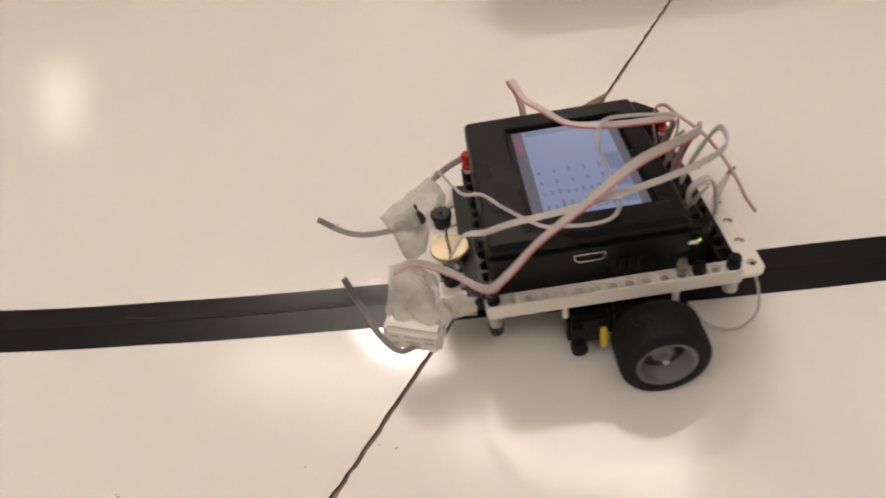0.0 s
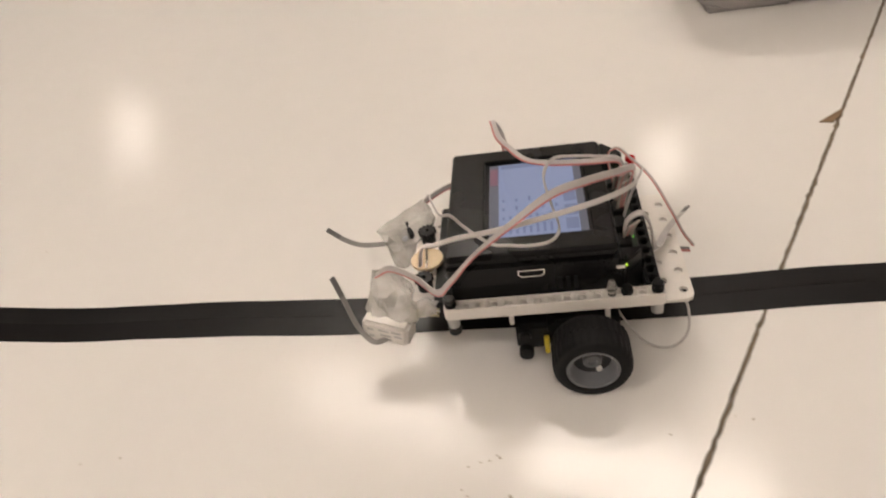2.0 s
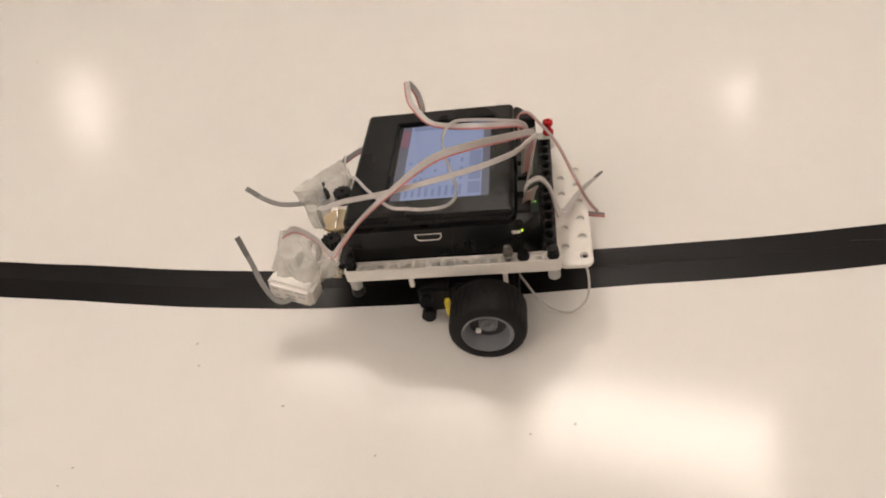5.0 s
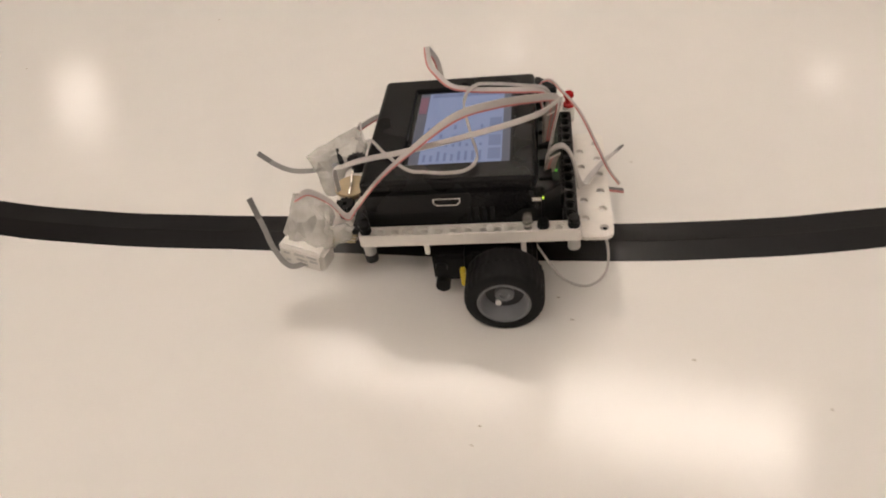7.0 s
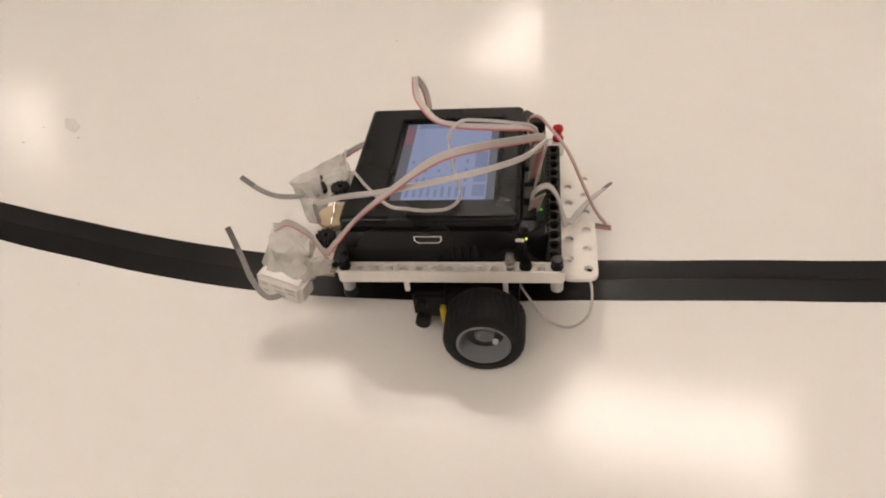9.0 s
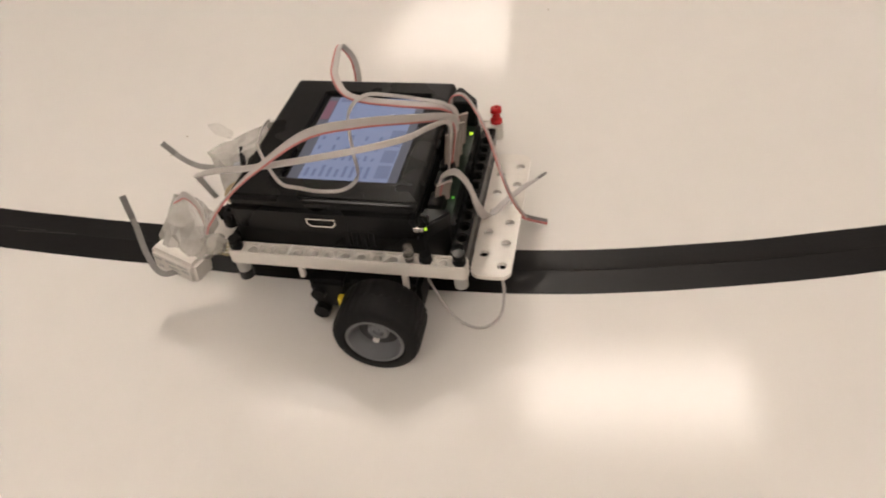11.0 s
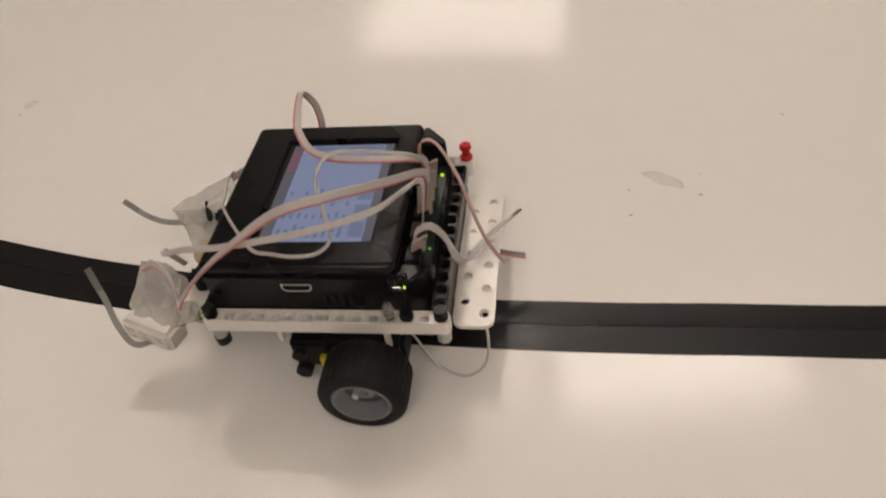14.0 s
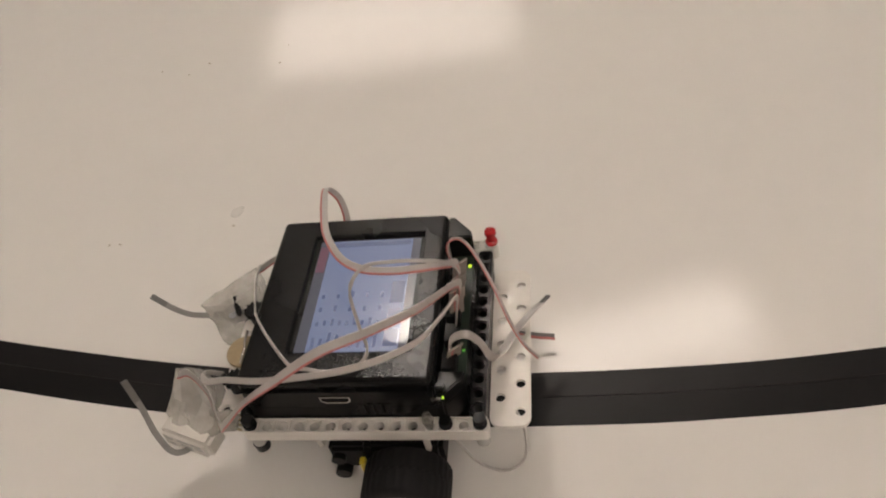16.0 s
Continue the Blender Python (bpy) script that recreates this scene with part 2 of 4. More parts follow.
def perforated(bm, x0, x1, y0, y1, z0, z1, cells, corner=4.0, bore=0.0, seg=16):
    """A plate with round corners and real holes. cells: (x0, x1, y0, y1, hole radius or 0)."""
    def rounded(x, y):
        cx = min(max(x, x0 + corner), x1 - corner)
        cy = min(max(y, y0 + corner), y1 - corner)
        d = math.hypot(x - cx, y - cy)
        if x != cx and y != cy and d > corner:
            return cx + (x - cx) * corner / d, cy + (y - cy) * corner / d
        return x, y

    for a0, a1, b0, b1, r in cells:
        cx, cy, hx, hy = (a0 + a1) / 2, (b0 + b1) / 2, (a1 - a0) / 2, (b1 - b0) / 2
        angles = sorted({2 * math.pi * i / seg for i in range(seg)} | {math.atan2(sy * hy, sx * hx) % (2 * math.pi) for sx in (-1, 1) for sy in (-1, 1)})
        loops = []
        for z, rr in ((z0, None), (z0, r), (z1 - bore, r), (z1 - bore, r + 0.7), (z1, r + 0.7), (z1, None)) if (r and bore) else ((z0, None), (z0, r), (z1, r), (z1, None)):
            loop = []
            for t in angles:
                c, s = math.cos(t), math.sin(t)
                if rr is None:
                    k = min(hx / abs(c) if abs(c) > 1e-9 else 1e9, hy / abs(s) if abs(s) > 1e-9 else 1e9)
                    x, y = rounded(cx + c * k, cy + s * k)
                else:
                    x, y = cx + c * rr, cy + s * rr
                loop.append(bm.verts.new((x * MM, y * MM, z * MM)))
            loops.append(loop)
        if not r:
            bm.faces.new(loops[0][::-1])
            bm.faces.new(loops[-1])
            continue
        n = len(angles)
        for p, q in zip(loops, loops[1:]):
            for i in range(n):
                bm.faces.new((p[i], p[(i + 1) % n], q[(i + 1) % n], q[i]))
    out = []
    for sx, sy, a in ((1, 1, 0), (-1, 1, 90), (-1, -1, 180), (1, -1, 270)):
        ox, oy = (x1 - corner if sx > 0 else x0 + corner), (y1 - corner if sy > 0 else y0 + corner)
        for k in range(7):
            t = radians(a + 15 * k)
            out.append((ox + corner * math.cos(t), oy + corner * math.sin(t)))
    lo = [bm.verts.new((x * MM, y * MM, z0 * MM)) for x, y in out]
    hi = [bm.verts.new((x * MM, y * MM, z1 * MM)) for x, y in out]
    for i in range(len(out)):
        j = (i + 1) % len(out)
        bm.faces.new((lo[i], lo[j], hi[j], hi[i]))


def spline(points, steps=10):
    """A smooth line through the points."""
    p = [Vector(q) for q in points]
    p = [2 * p[0] - p[1]] + p + [2 * p[-1] - p[-2]]
    out = []
    for i in range(1, len(p) - 2):
        for k in range(steps):
            t = k / steps
            out.append(0.5 * (2 * p[i] + (p[i + 1] - p[i - 1]) * t + (2 * p[i - 1] - 5 * p[i] + 4 * p[i + 1] - p[i + 2]) * t * t + (3 * p[i] - p[i - 1] - 3 * p[i + 1] + p[i + 2]) * t ** 3))
    out.append(p[-2])
    return out


def strand(bm, line, r, seg=7, slot=0):
    rings = []
    for i, c in enumerate(line):
        t = (line[min(i + 1, len(line) - 1)] - line[max(i - 1, 0)]).normalized()
        u = t.orthogonal().normalized() if i == 0 else (rings_u - t * rings_u.dot(t)).normalized()
        rings_u = u
        v = t.cross(u)
        rings.append([bm.verts.new((c + (u * math.cos(2 * math.pi * k / seg) + v * math.sin(2 * math.pi * k / seg)) * r) * MM) for k in range(seg)])
    for a, b in zip(rings, rings[1:]):
        for k in range(seg):
            bm.faces.new((a[k], a[(k + 1) % seg], b[(k + 1) % seg], b[k])).material_index = slot
    bm.faces.new(rings[0][::-1]).material_index = slot
    bm.faces.new(rings[-1]).material_index = slot


def ribbon(name, parent, points, widths, wires=4, red=None, r=0.62, pitch=1.15, base=None, label="", steps=10):
    """A flat cable of round wires laid side by side. widths: the way across it at each point."""
    line = spline(points, steps)
    ways = spline(widths, steps) if len(widths) == len(points) else [Vector(widths[0])] * len(line)
    bm = bmesh.new()
    sides = []
    for i, c in enumerate(line):
        t = (line[min(i + 1, len(line) - 1)] - line[max(i - 1, 0)]).normalized()
        w = ways[i] - t * ways[i].dot(t)
        sides.append(w.normalized() if w.length > 1e-6 else t.orthogonal().normalized())
    if wires == 1:
        strand(bm, line, r)
        return part(name, bm, [base or GREY_WIRE, RED_WIRE], parent, label, smooth=1.2)
    # scalloped cross-section: over the wires and back under them
    prof = []
    for k in list(range(wires)) + list(range(wires - 1, -1, -1)):
        top = len(prof) < 3 * wires
        for a in (150, 90, 30) if top else (-30, -90, -150):
            prof.append(((k - (wires - 1) / 2) * pitch + r * math.cos(radians(a)), r * math.sin(radians(a)), k))
    rows = []
    for i, (c, s) in enumerate(zip(line, sides)):
        t = (line[min(i + 1, len(line) - 1)] - line[max(i - 1, 0)]).normalized()
        n = t.cross(s)
        rows.append([bm.verts.new((c + s * a + n * h) * MM) for a, h, _ in prof])
    m = len(prof)
    for a, q in zip(rows, rows[1:]):
        for k in range(m):
            f = bm.faces.new((a[k], a[(k + 1) % m], q[(k + 1) % m], q[k]))
            f.material_index = 1 if red is not None and prof[k][2] == red else 0
    bm.faces.new(rows[0])
    bm.faces.new(rows[-1][::-1])
    return part(name, bm, [base or GREY_WIRE, RED_WIRE], parent, label, smooth=1.2)


# ---- the room ----
def room():
    x0, x1, y0, y1, z0, z1 = -5.8, 3.6, -3.2, 8.2, -0.75, CEILING
    for name, (a0, a1, b0, b1) in {"wall_north": (x0 - 0.15, x1 + 0.15, y1, y1 + 0.15), "wall_south": (x0 - 0.15, x1 + 0.15, y0 - 0.15, y0),
                                   "wall_west": (x0 - 0.15, x0, y0, y1), "wall_east": (x1, x1 + 0.15, y0, y1)}.items():
        bm = bmesh.new()
        box(bm, a0 * 1000, a1 * 1000, b0 * 1000, b1 * 1000, z0 * 1000, z1 * 1000)
        tagged(part(name, bm, WALL), "plain painted wall of the lab", "wall", kind="structure")
    bm = bmesh.new()
    box(bm, x0 * 1000 - 150, x1 * 1000 + 150, y0 * 1000 - 150, y1 * 1000 + 150, z0 * 1000 - 100, z0 * 1000)
    tagged(part("floor", bm, CARPET), "dull grey lab floor under the tables", "floor", kind="structure")
    bm = bmesh.new()
    box(bm, x0 * 1000 - 150, x1 * 1000 + 150, y0 * 1000 - 150, y1 * 1000 + 150, z1 * 1000, z1 * 1000 + 100)
    tagged(part("ceiling", bm, CEIL), "plain white ceiling", "ceiling", kind="structure")
    # unseen blocker: hides part of a ceiling panel from its reflection in the table
    bm = bmesh.new()
    box(bm, -370, 2560, 1760, 1800, 0, 1350, 4)
    tagged(part("wall_partition", bm, WALL), "unseen plain upright panel on the table, placed to cut off a ceiling panel's reflection", "wall", kind="structure")
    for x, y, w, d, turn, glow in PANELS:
        lamp = tagged(new("ceiling_light"), "flat warm-white ceiling light panel, inferred from reflections or added as unseen fill", "ceiling light", "ceiling light panels")
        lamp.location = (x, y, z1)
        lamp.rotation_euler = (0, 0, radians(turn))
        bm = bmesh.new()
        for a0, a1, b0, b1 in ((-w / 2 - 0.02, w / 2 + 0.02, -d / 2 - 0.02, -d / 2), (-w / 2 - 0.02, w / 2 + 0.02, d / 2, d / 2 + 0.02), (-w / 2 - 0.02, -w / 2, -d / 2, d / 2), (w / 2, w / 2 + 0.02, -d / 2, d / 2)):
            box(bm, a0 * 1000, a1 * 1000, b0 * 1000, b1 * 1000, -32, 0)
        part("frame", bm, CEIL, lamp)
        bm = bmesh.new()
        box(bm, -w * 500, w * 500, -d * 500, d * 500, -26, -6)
        part("diffuser", bm, diffuser("edge_faded_diffuser", glow, (0.9, 0.8) if x < -2 and y > 5 else (0.3, 0.3) if y > 5 else (0.1, 0.1) if w < 0.5 else (0.25, 0.9) if y > 1 else (0.1, 0.1)), lamp, "glowing diffuser")


room()


# ---- the two table tops, with the gap between them ----
def seam_x(y, side):
    """The worn edge of a table top: a straight line with small chips."""
    return -0.0473 + 0.5923 * y + side * (0.0009 + 0.0008 * noise.noise((y * 60, side * 3, 0)) + 0.0018 * max(noise.noise((y * 260, side * 7, 2)), -0.25))


def table(side):
    top = -4.2 if side < 0 else 2.6
    steps = [-1.2 + 0.004 * i for i in range(801)]
    bm = bmesh.new()
    near, rows = [], []
    for y in steps:
        x = seam_x(y, side)
        rows.append([bm.verts.new((top, y, 0)), bm.verts.new((x + side * 0.0006, y, 0)), bm.verts.new((x, y, -0.0009)), bm.verts.new((x, y, -0.025)), bm.verts.new((top, y, -0.025))])
    for a, b in zip(rows, rows[1:]):
        for k in range(5):
            f = bm.faces.new((a[k], a[(k + 1) % 5], b[(k + 1) % 5], b[k]))
            f.material_index = 1 if k in (1, 2) else 0
    bm.faces.new(rows[0])
    bm.faces.new(rows[-1][::-1])
    t = tagged(new("table"), "large white laminate table with a chipped dark edge", "table", "tables pushed together")
    part("tabletop", bm, [LAMINATE, BOARD_EDGE], t)
    for lx in ((-4.0, -1.6) if side < 0 else (1.3, 2.4)):
        for ly in (-1.1, 1.8):
            bm = bmesh.new()
            box(bm, lx * 1000 - 20, lx * 1000 + 20, ly * 1000 - 20, ly * 1000 + 20, -750, -25, 3)
            part("leg", bm, LEG, t)
    return t


def seam_dirt():
    """Packed dust and chipboard crumbs in the gap between the tables."""
    bm = bmesh.new()
    rows = []
    for i in range(701):
        y = -1.19 + 0.0045 * i
        z = -0.0012 + 0.0009 * noise.noise((y * 140, 3, 1))
        rows.append([bm.verts.new((seam_x(y, -1) + 0.0002, y, z)), bm.verts.new((seam_x(y, 1) - 0.0002, y, z)), bm.verts.new((seam_x(y, 1) - 0.0002, y, -0.02)), bm.verts.new((seam_x(y, -1) + 0.0002, y, -0.02))])
    for a, b in zip(rows, rows[1:]):
        for k in range(4):
            bm.faces.new((a[k], a[(k + 1) % 4], b[(k + 1) % 4], b[k]))
    bm.faces.new(rows[0])
    bm.faces.new(rows[-1][::-1])
    return part("seam_dirt", bm, SEAM_DIRT, first_table, "brown dust packed in the gap")


first_table = table(-1)
table(1)
seam_dirt()


# ---- the black line ----
LINE_X = [-2.2, -2.05, -1.9, -1.8, -1.74, -1.68, -1.62, -1.56, -1.5, -1.44, -1.38, -1.32, -1.26, -1.2, -1.14, -1.08, -1.02, -0.96, -0.9, -0.84, -0.78, -0.72, -0.66, -0.6, -0.54, -0.48, -0.42, -0.36, -0.3, -0.24, -0.18, -0.12, -0.06, 0, 0.06, 0.12, 0.18, 0.24, 0.3, 0.45, 0.7, 1, 1.4]
LINE_Y = [1.3747, 1.1850, 0.9953, 0.8688, 0.7929, 0.7189, 0.6496, 0.5876, 0.5323, 0.4823, 0.4359, 0.3944, 0.3568, 0.3216, 0.2858, 0.2520, 0.2219, 0.1977, 0.1787, 0.1632, 0.1491, 0.1341, 0.1183, 0.1042, 0.0928, 0.0848, 0.0809, 0.0767, 0.0708, 0.0662, 0.0634, 0.0613, 0.0601, 0.0601, 0.0580, 0.0573, 0.0579, 0.0582, 0.0582, 0.0584, 0.0586, 0.0589, 0.0592]


def tape_line():
    pts = spline([(x * 1000, y * 1000, 0) for x, y in zip(LINE_X, LINE_Y)], 14)
    strips = ([], [])
    for i, p in enumerate(pts):
        t = (pts[min(i + 1, len(pts) - 1)] - pts[max(i - 1, 0)]).normalized()
        n = Vector((-t.y, t.x, 0))
        wave = 0.5 * noise.noise((p.x / 60, 0, 0))
        half = 16.5 + 0.35 * noise.noise((p.x / 40, 5, 0))
        c = Vector((p.x, p.y, 0)) + n * wave
        # two overlapping strips leave a fine ridge along the middle
        ridge = 0.22 + 0.12 * noise.noise((p.x / 25, 9, 0))
        near = [(-half, 0.02), (-half, 0.22), (-0.6, 0.22 + max(ridge, 0)), (0.5, 0.22 + max(ridge, 0)), (0.5, 0.02)]
        far = [(0.7, 0.02), (0.7, 0.2 + max(ridge, 0)), (2.0, 0.22), (half, 0.22), (half, 0.02)]
        for rows, prof in ((strips[0], near), (strips[1], far)):
            rows.append([((c + n * a) * MM) + Vector((0, 0, z * MM)) for a, z in prof])
    line = tagged(new("tape_line"), "curving line of matt black tape stuck on the table", "tape")
    for rows in strips:
        bm = bmesh.new()
        vs = [[bm.verts.new(p) for p in r] for r in rows]
        for a, q in zip(vs, vs[1:]):
            for k in range(5):
                bm.faces.new((a[k], a[(k + 1) % 5], q[(k + 1) % 5], q[k]))
        bm.faces.new(vs[0])
        bm.faces.new(vs[-1][::-1])
        part("tape_strip", bm, TAPE, line, smooth=0.4)
    return line


tape_line()

# ---- the robot ----
robot = tagged(new("line_follower_robot"), "small two-wheeled robot with black computer case and loose ribbon cables", "robot")
HUB = (74.4, 21.5)  # the axle's place along the robot and its height
BEAM_TOP = 49.0


def beam(name, material, horizontal, at, first, count, z1, thick=7.8, label=""):
    """A studless building beam with a hole every 8 mm."""
    bm = bmesh.new()
    cells = []
    for i in range(count):
        c = first + 8 * i
        cells.append((c - 4, c + 4, at - 3.9, at + 3.9, 2.45) if horizontal else (at - 3.9, at + 3.9, c - 4, c + 4, 2.45))
    a, b = first - 4, first + 8 * count - 4
    if horizontal:
        perforated(bm, a, b, at - 3.9, at + 3.9, z1 - thick, z1 - 0.9, cells, 2.2, 0.9)
        box(bm, a + 1, b - 1, at - 3.88, at - 2.9, z1 - 1.2, z1, 0.2, 1)
        box(bm, a + 1, b - 1, at + 2.9, at + 3.88, z1 - 1.2, z1, 0.2, 1)
        for i in range(count - 1):
            c = first + 8 * i + 4
            box(bm, c - 0.45, c + 0.45, at - 3.0, at + 3.0, z1 - 1.2, z1 - 0.1, 0.15, 1)
    else:
        perforated(bm, at - 3.9, at + 3.9, a, b, z1 - thick, z1, cells, 2.2, 0.9)
    return part(name, bm, material, robot, label)


def chassis():
    beam("side_beam", WHITE, True, 0.0, 0.0, 15, BEAM_TOP, label="white side beam with a row of holes")
    beam("side_beam", WHITE, True, 114.0, 0.0, 15, BEAM_TOP, label="white side beam with a row of holes")
    beam("cross_beam", BLACK, False, 110.5, 7.9, 13, BEAM_TOP + 1.0, label="black cross beam with a row of holes")
    beam("cross_beam", BLACK, False, -1.0, 7.9, 13, BEAM_TOP + 1.0, label="black cross beam with a row of holes")
    # perforated end plates, two staggered columns of holes
    for x0, z, end, name in ((114.0, 30.0, 108.4, "rear_plate"), (-27.5, 34.8, 104.4, "front_plate")):
        bm = bmesh.new()
        cells = []
        xa, xb, xc = x0, x0 + 10.0, x0 + 20.2
        cols = ((xa, xb, 16.4), (xb, xc, 8.4)) if name == "rear_plate" else ((xa, xb, 8.4), (xb, xc, 16.4))
        for c0, c1, y in cols:
            if y > 9:
                cells.append((c0, c1, 8.4, 16.4, 0))
            while y < 96:
                cells.append((c0, c1, y, y + 16, 2.5))
                y += 16
            if y < end:
                cells.append((c0, c1, y, end, 0))
        perforated(bm, x0, xc, 8.4, end, z, z + 2.2, cells, 5.5)
        part(name, bm, WHITE_PLATE, robot, "white plastic plate with staggered holes")
    bm = bmesh.new()
    box(bm, -12, 114, 10, 104, 33.0, 41.0, 1)
    part("base_deck", bm, BLACK_MATT, robot)
    # pins along the side beam
    for x, y, h in ((0, 0, 5.5), (112, 0, 5.5), (96, 0, 3.5), (0, 114, 5.5)):
        bm = bmesh.new()
        tube(bm, (x, y, BEAM_TOP - 3), (0, 0, 1), 2.35, 2.35, h + 2, 16)
        tube(bm, (x, y, BEAM_TOP), (0, 0, 1), 3.3, 3.3, 1.4, 18)
        tube(bm, (x, y, BEAM_TOP + h - 1.5), (0, 0, 1), 3.2, 2.9, 1.6, 18)
        part("pin", bm, BLACK, robot)
    for x in (0, 112):
        bm = bmesh.new()
        tube(bm, (x, 0, 41.2), (0, 0, -1), 3.4, 3.4, 7.5, 18)
        part("peg", bm, PEG, robot, "light grey peg under the side beam")
        if x == 0:
            bm = bmesh.new()
            tube(bm, (x, 0, 33.7), (0, 0, -1), 3.9, 3.7, 5.0, 18)
            part("peg_cap", bm, BLACK, robot)
    bm = bmesh.new()
    tube(bm, (88, 0, BEAM_TOP - 1), (0, 0, 1), 2.2, 2.2, 9.0, 14)
    tube(bm, (88, 0, BEAM_TOP + 3.2), (0, 0, 1), 2.9, 2.9, 1.6, 14)
    part("clear_stud", bm, CLEAR, robot, "clear plastic stud")
    # red pins on white bushes at the far corners
    for x, y in ((113.5, 114.5), (-0.5, 107.5)):
        bm = bmesh.new()
        tube(bm, (x, y, 40), (0, 0, 1), 3.8, 3.8, 10.0, 20)
        part("bush", bm, WHITE, robot, "white bush")
        bm = bmesh.new()
        lathe(bm, [(0.9, 49), (3.4, 49), (3.5, 50.6), (2.3, 51.6), (2.2, 55.0), (3.3, 56.0), (3.2, 58.2), (2.2, 58.9), (0.9, 58.9)], 20, "Z")
        bmesh.ops.translate(bm, verts=bm.verts, vec=(x * MM, y * MM, 1.0 * MM))
        part("red_pin", bm, RED, robot, "shiny red pin")


chassis()


BOSS = 106


def wheel(y_in, y_out):
    """A rim with spokes inside a treaded tyre; y_out is the outer side."""
    s = 1 if y_out > y_in else -1
    w = abs(y_out - y_in)
    bm = bmesh.new()
    lathe(bm, [(13.6, 1.0), (14.6, 1.0), (14.8, w * 0.5), (14.6, w - 0.6), (13.9, w), (12.9, w - 0.2), (12.2, w - 4.5), (10.6, w - 7.0), (10.2, w - 13.0), (3.0, w - 13.6), (3.0, w - 16), (13.6, w - 16)], 44)
    lathe(bm, [(2.5, w - 13.4), (5.4, w - 13.4), (5.2, w - 7.0), (4.6, w - 6.4), (2.9, w - 6.4), (2.5, w - 7.0)], 24)
    lathe(bm, [(0.4, w - 13.4), (2.4, w - 13.4), (2.4, w - 8.0), (0.4, w - 8.0)], 12)
    for k in range(6):
        a = radians(60 * k)
        box(bm, 4.6, 10.6, -0.7, 0.7, -0.001, 2.2, m=Matrix.Rotation(a, 4, "Y") @ Matrix.Translation((0, (w - 13.2) * MM, 0)) @ Matrix.Rotation(radians(-90), 4, "X"))
    rim = part("wheel", bm, RIM, robot, "grey spoked wheel rim")
    bm = bmesh.new()
    seg, prof = 128, [(14.0, 0.4, 0), (17.5, 0.0, 0), (20.2, 0.9, 0), (21.2, 2.2, 1), (21.5, 5.0, 1), (21.5, w / 2 - 0.3, 1), (21.5, w / 2 + 0.3, 2), (21.5, w - 5.0, 2), (21.2, w - 2.2, 2), (20.2, w - 0.9, 0), (18.0, w + 0.3, 0), (15.2, w + 0.4, 0), (14.3, w - 0.4, 0)]
    rings = []
    for i in range(seg):
        a = 2 * math.pi * i / seg
        row = []
        for r, h, kind in prof:
            groove = kind and ((i + 2 * kind) // 2) % 2
            row.append(bm.verts.new(((r - 0.4 * groove) * math.cos(a) * MM, h * MM, (r - 0.4 * groove) * math.sin(a) * MM)))
        rings.append(row)
    for i in range(seg):
        p, q = rings[i], rings[(i + 1) % seg]
        for j in range(len(prof)):
            k = (j + 1) % len(prof)
            bm.faces.new((p[j], p[k], q[k], q[j]))
    part("tyre", bm, RUBBER, rim, "black rubber tyre with worn tread", smooth=0.5)
    # near-black ring: the shade of the rim's deep cavity, put in as colour
    bm = bmesh.new()
    lathe(bm, [(5.3, w - 11.0), (10.3, w - 11.0), (10.3, w - 8.6), (5.3, w - 8.6)], 36)
    part("hub_plate", bm, RIM_SHADE, rim, "dark ring standing in for the shade in the wheel's cavity")
    for k in range(2):
        bm = bmesh.new()
        a = radians(180 * k + BOSS)
        tube(bm, (7.9 * math.cos(a), w - 12.6, 7.9 * math.sin(a)), (0, 1, 0), 1.9, 1.6, 5.4, 14)
        part("boss", bm, CHROME, rim, "shiny pin in the wheel")
    if s < 0:
        for o in (rim, *rim.children):
            o.data.transform(Matrix.Diagonal((1, -1, 1, 1)))
            o.data.flip_normals()
    rim.location = (HUB[0] * MM, y_in * MM, (HUB[1] - (0.8 if s < 0 else -1.5)) * MM)
    return rim


wheel_near = wheel(-6.0, -29.5)
wheel_far = wheel(120.0, 143.5)


def motors():
    for y0, s in ((-4.0, 1), (118.0, -1)):
        m = Matrix.Translation((0, y0 * MM, 0)) @ Matrix.Diagonal((1, s, 1, 1))
        bm = bmesh.new()
        box(bm, 54, 92, 0, 44, 14, 33, 2.5, m=m)
        box(bm, 34, 54, 1, 30, 12, 31, 2, m=m)
        tube(bm, (39, 2, 12.5), (0, -1, 0), 4.2, 4.2, 5, 16, m=m)
        tube(bm, (39, 2, 24), (0, -1, 0), 3.6, 3.6, 4, 16, m=m)
        motor = part("motor", bm, BLACK_MATT, robot, "black gear motor under the deck")
        bm = bmesh.new()
        box(bm, 49.5, 52.5, -3.0, 0.8, 12, 24, 0.5, m=m)
        part("tag", bm, YELLOW, motor, "yellow strip")
        for bx, bz in ((31.5, 34), (84.0, 22)):
            bm = bmesh.new()
            box(bm, bx, bx + 2.6, 0, 3, bz, 41.2, 0.4, m=m)
            part("bracket", bm, WHITE, motor, "white bracket")
        bm = bmesh.new()
        tube(bm, (HUB[0], 0, HUB[1]), (0, -1, 0), 2.2, 2.2, 16, 12, m=m)
        part("axle", bm, BLACK, motor)


motors()


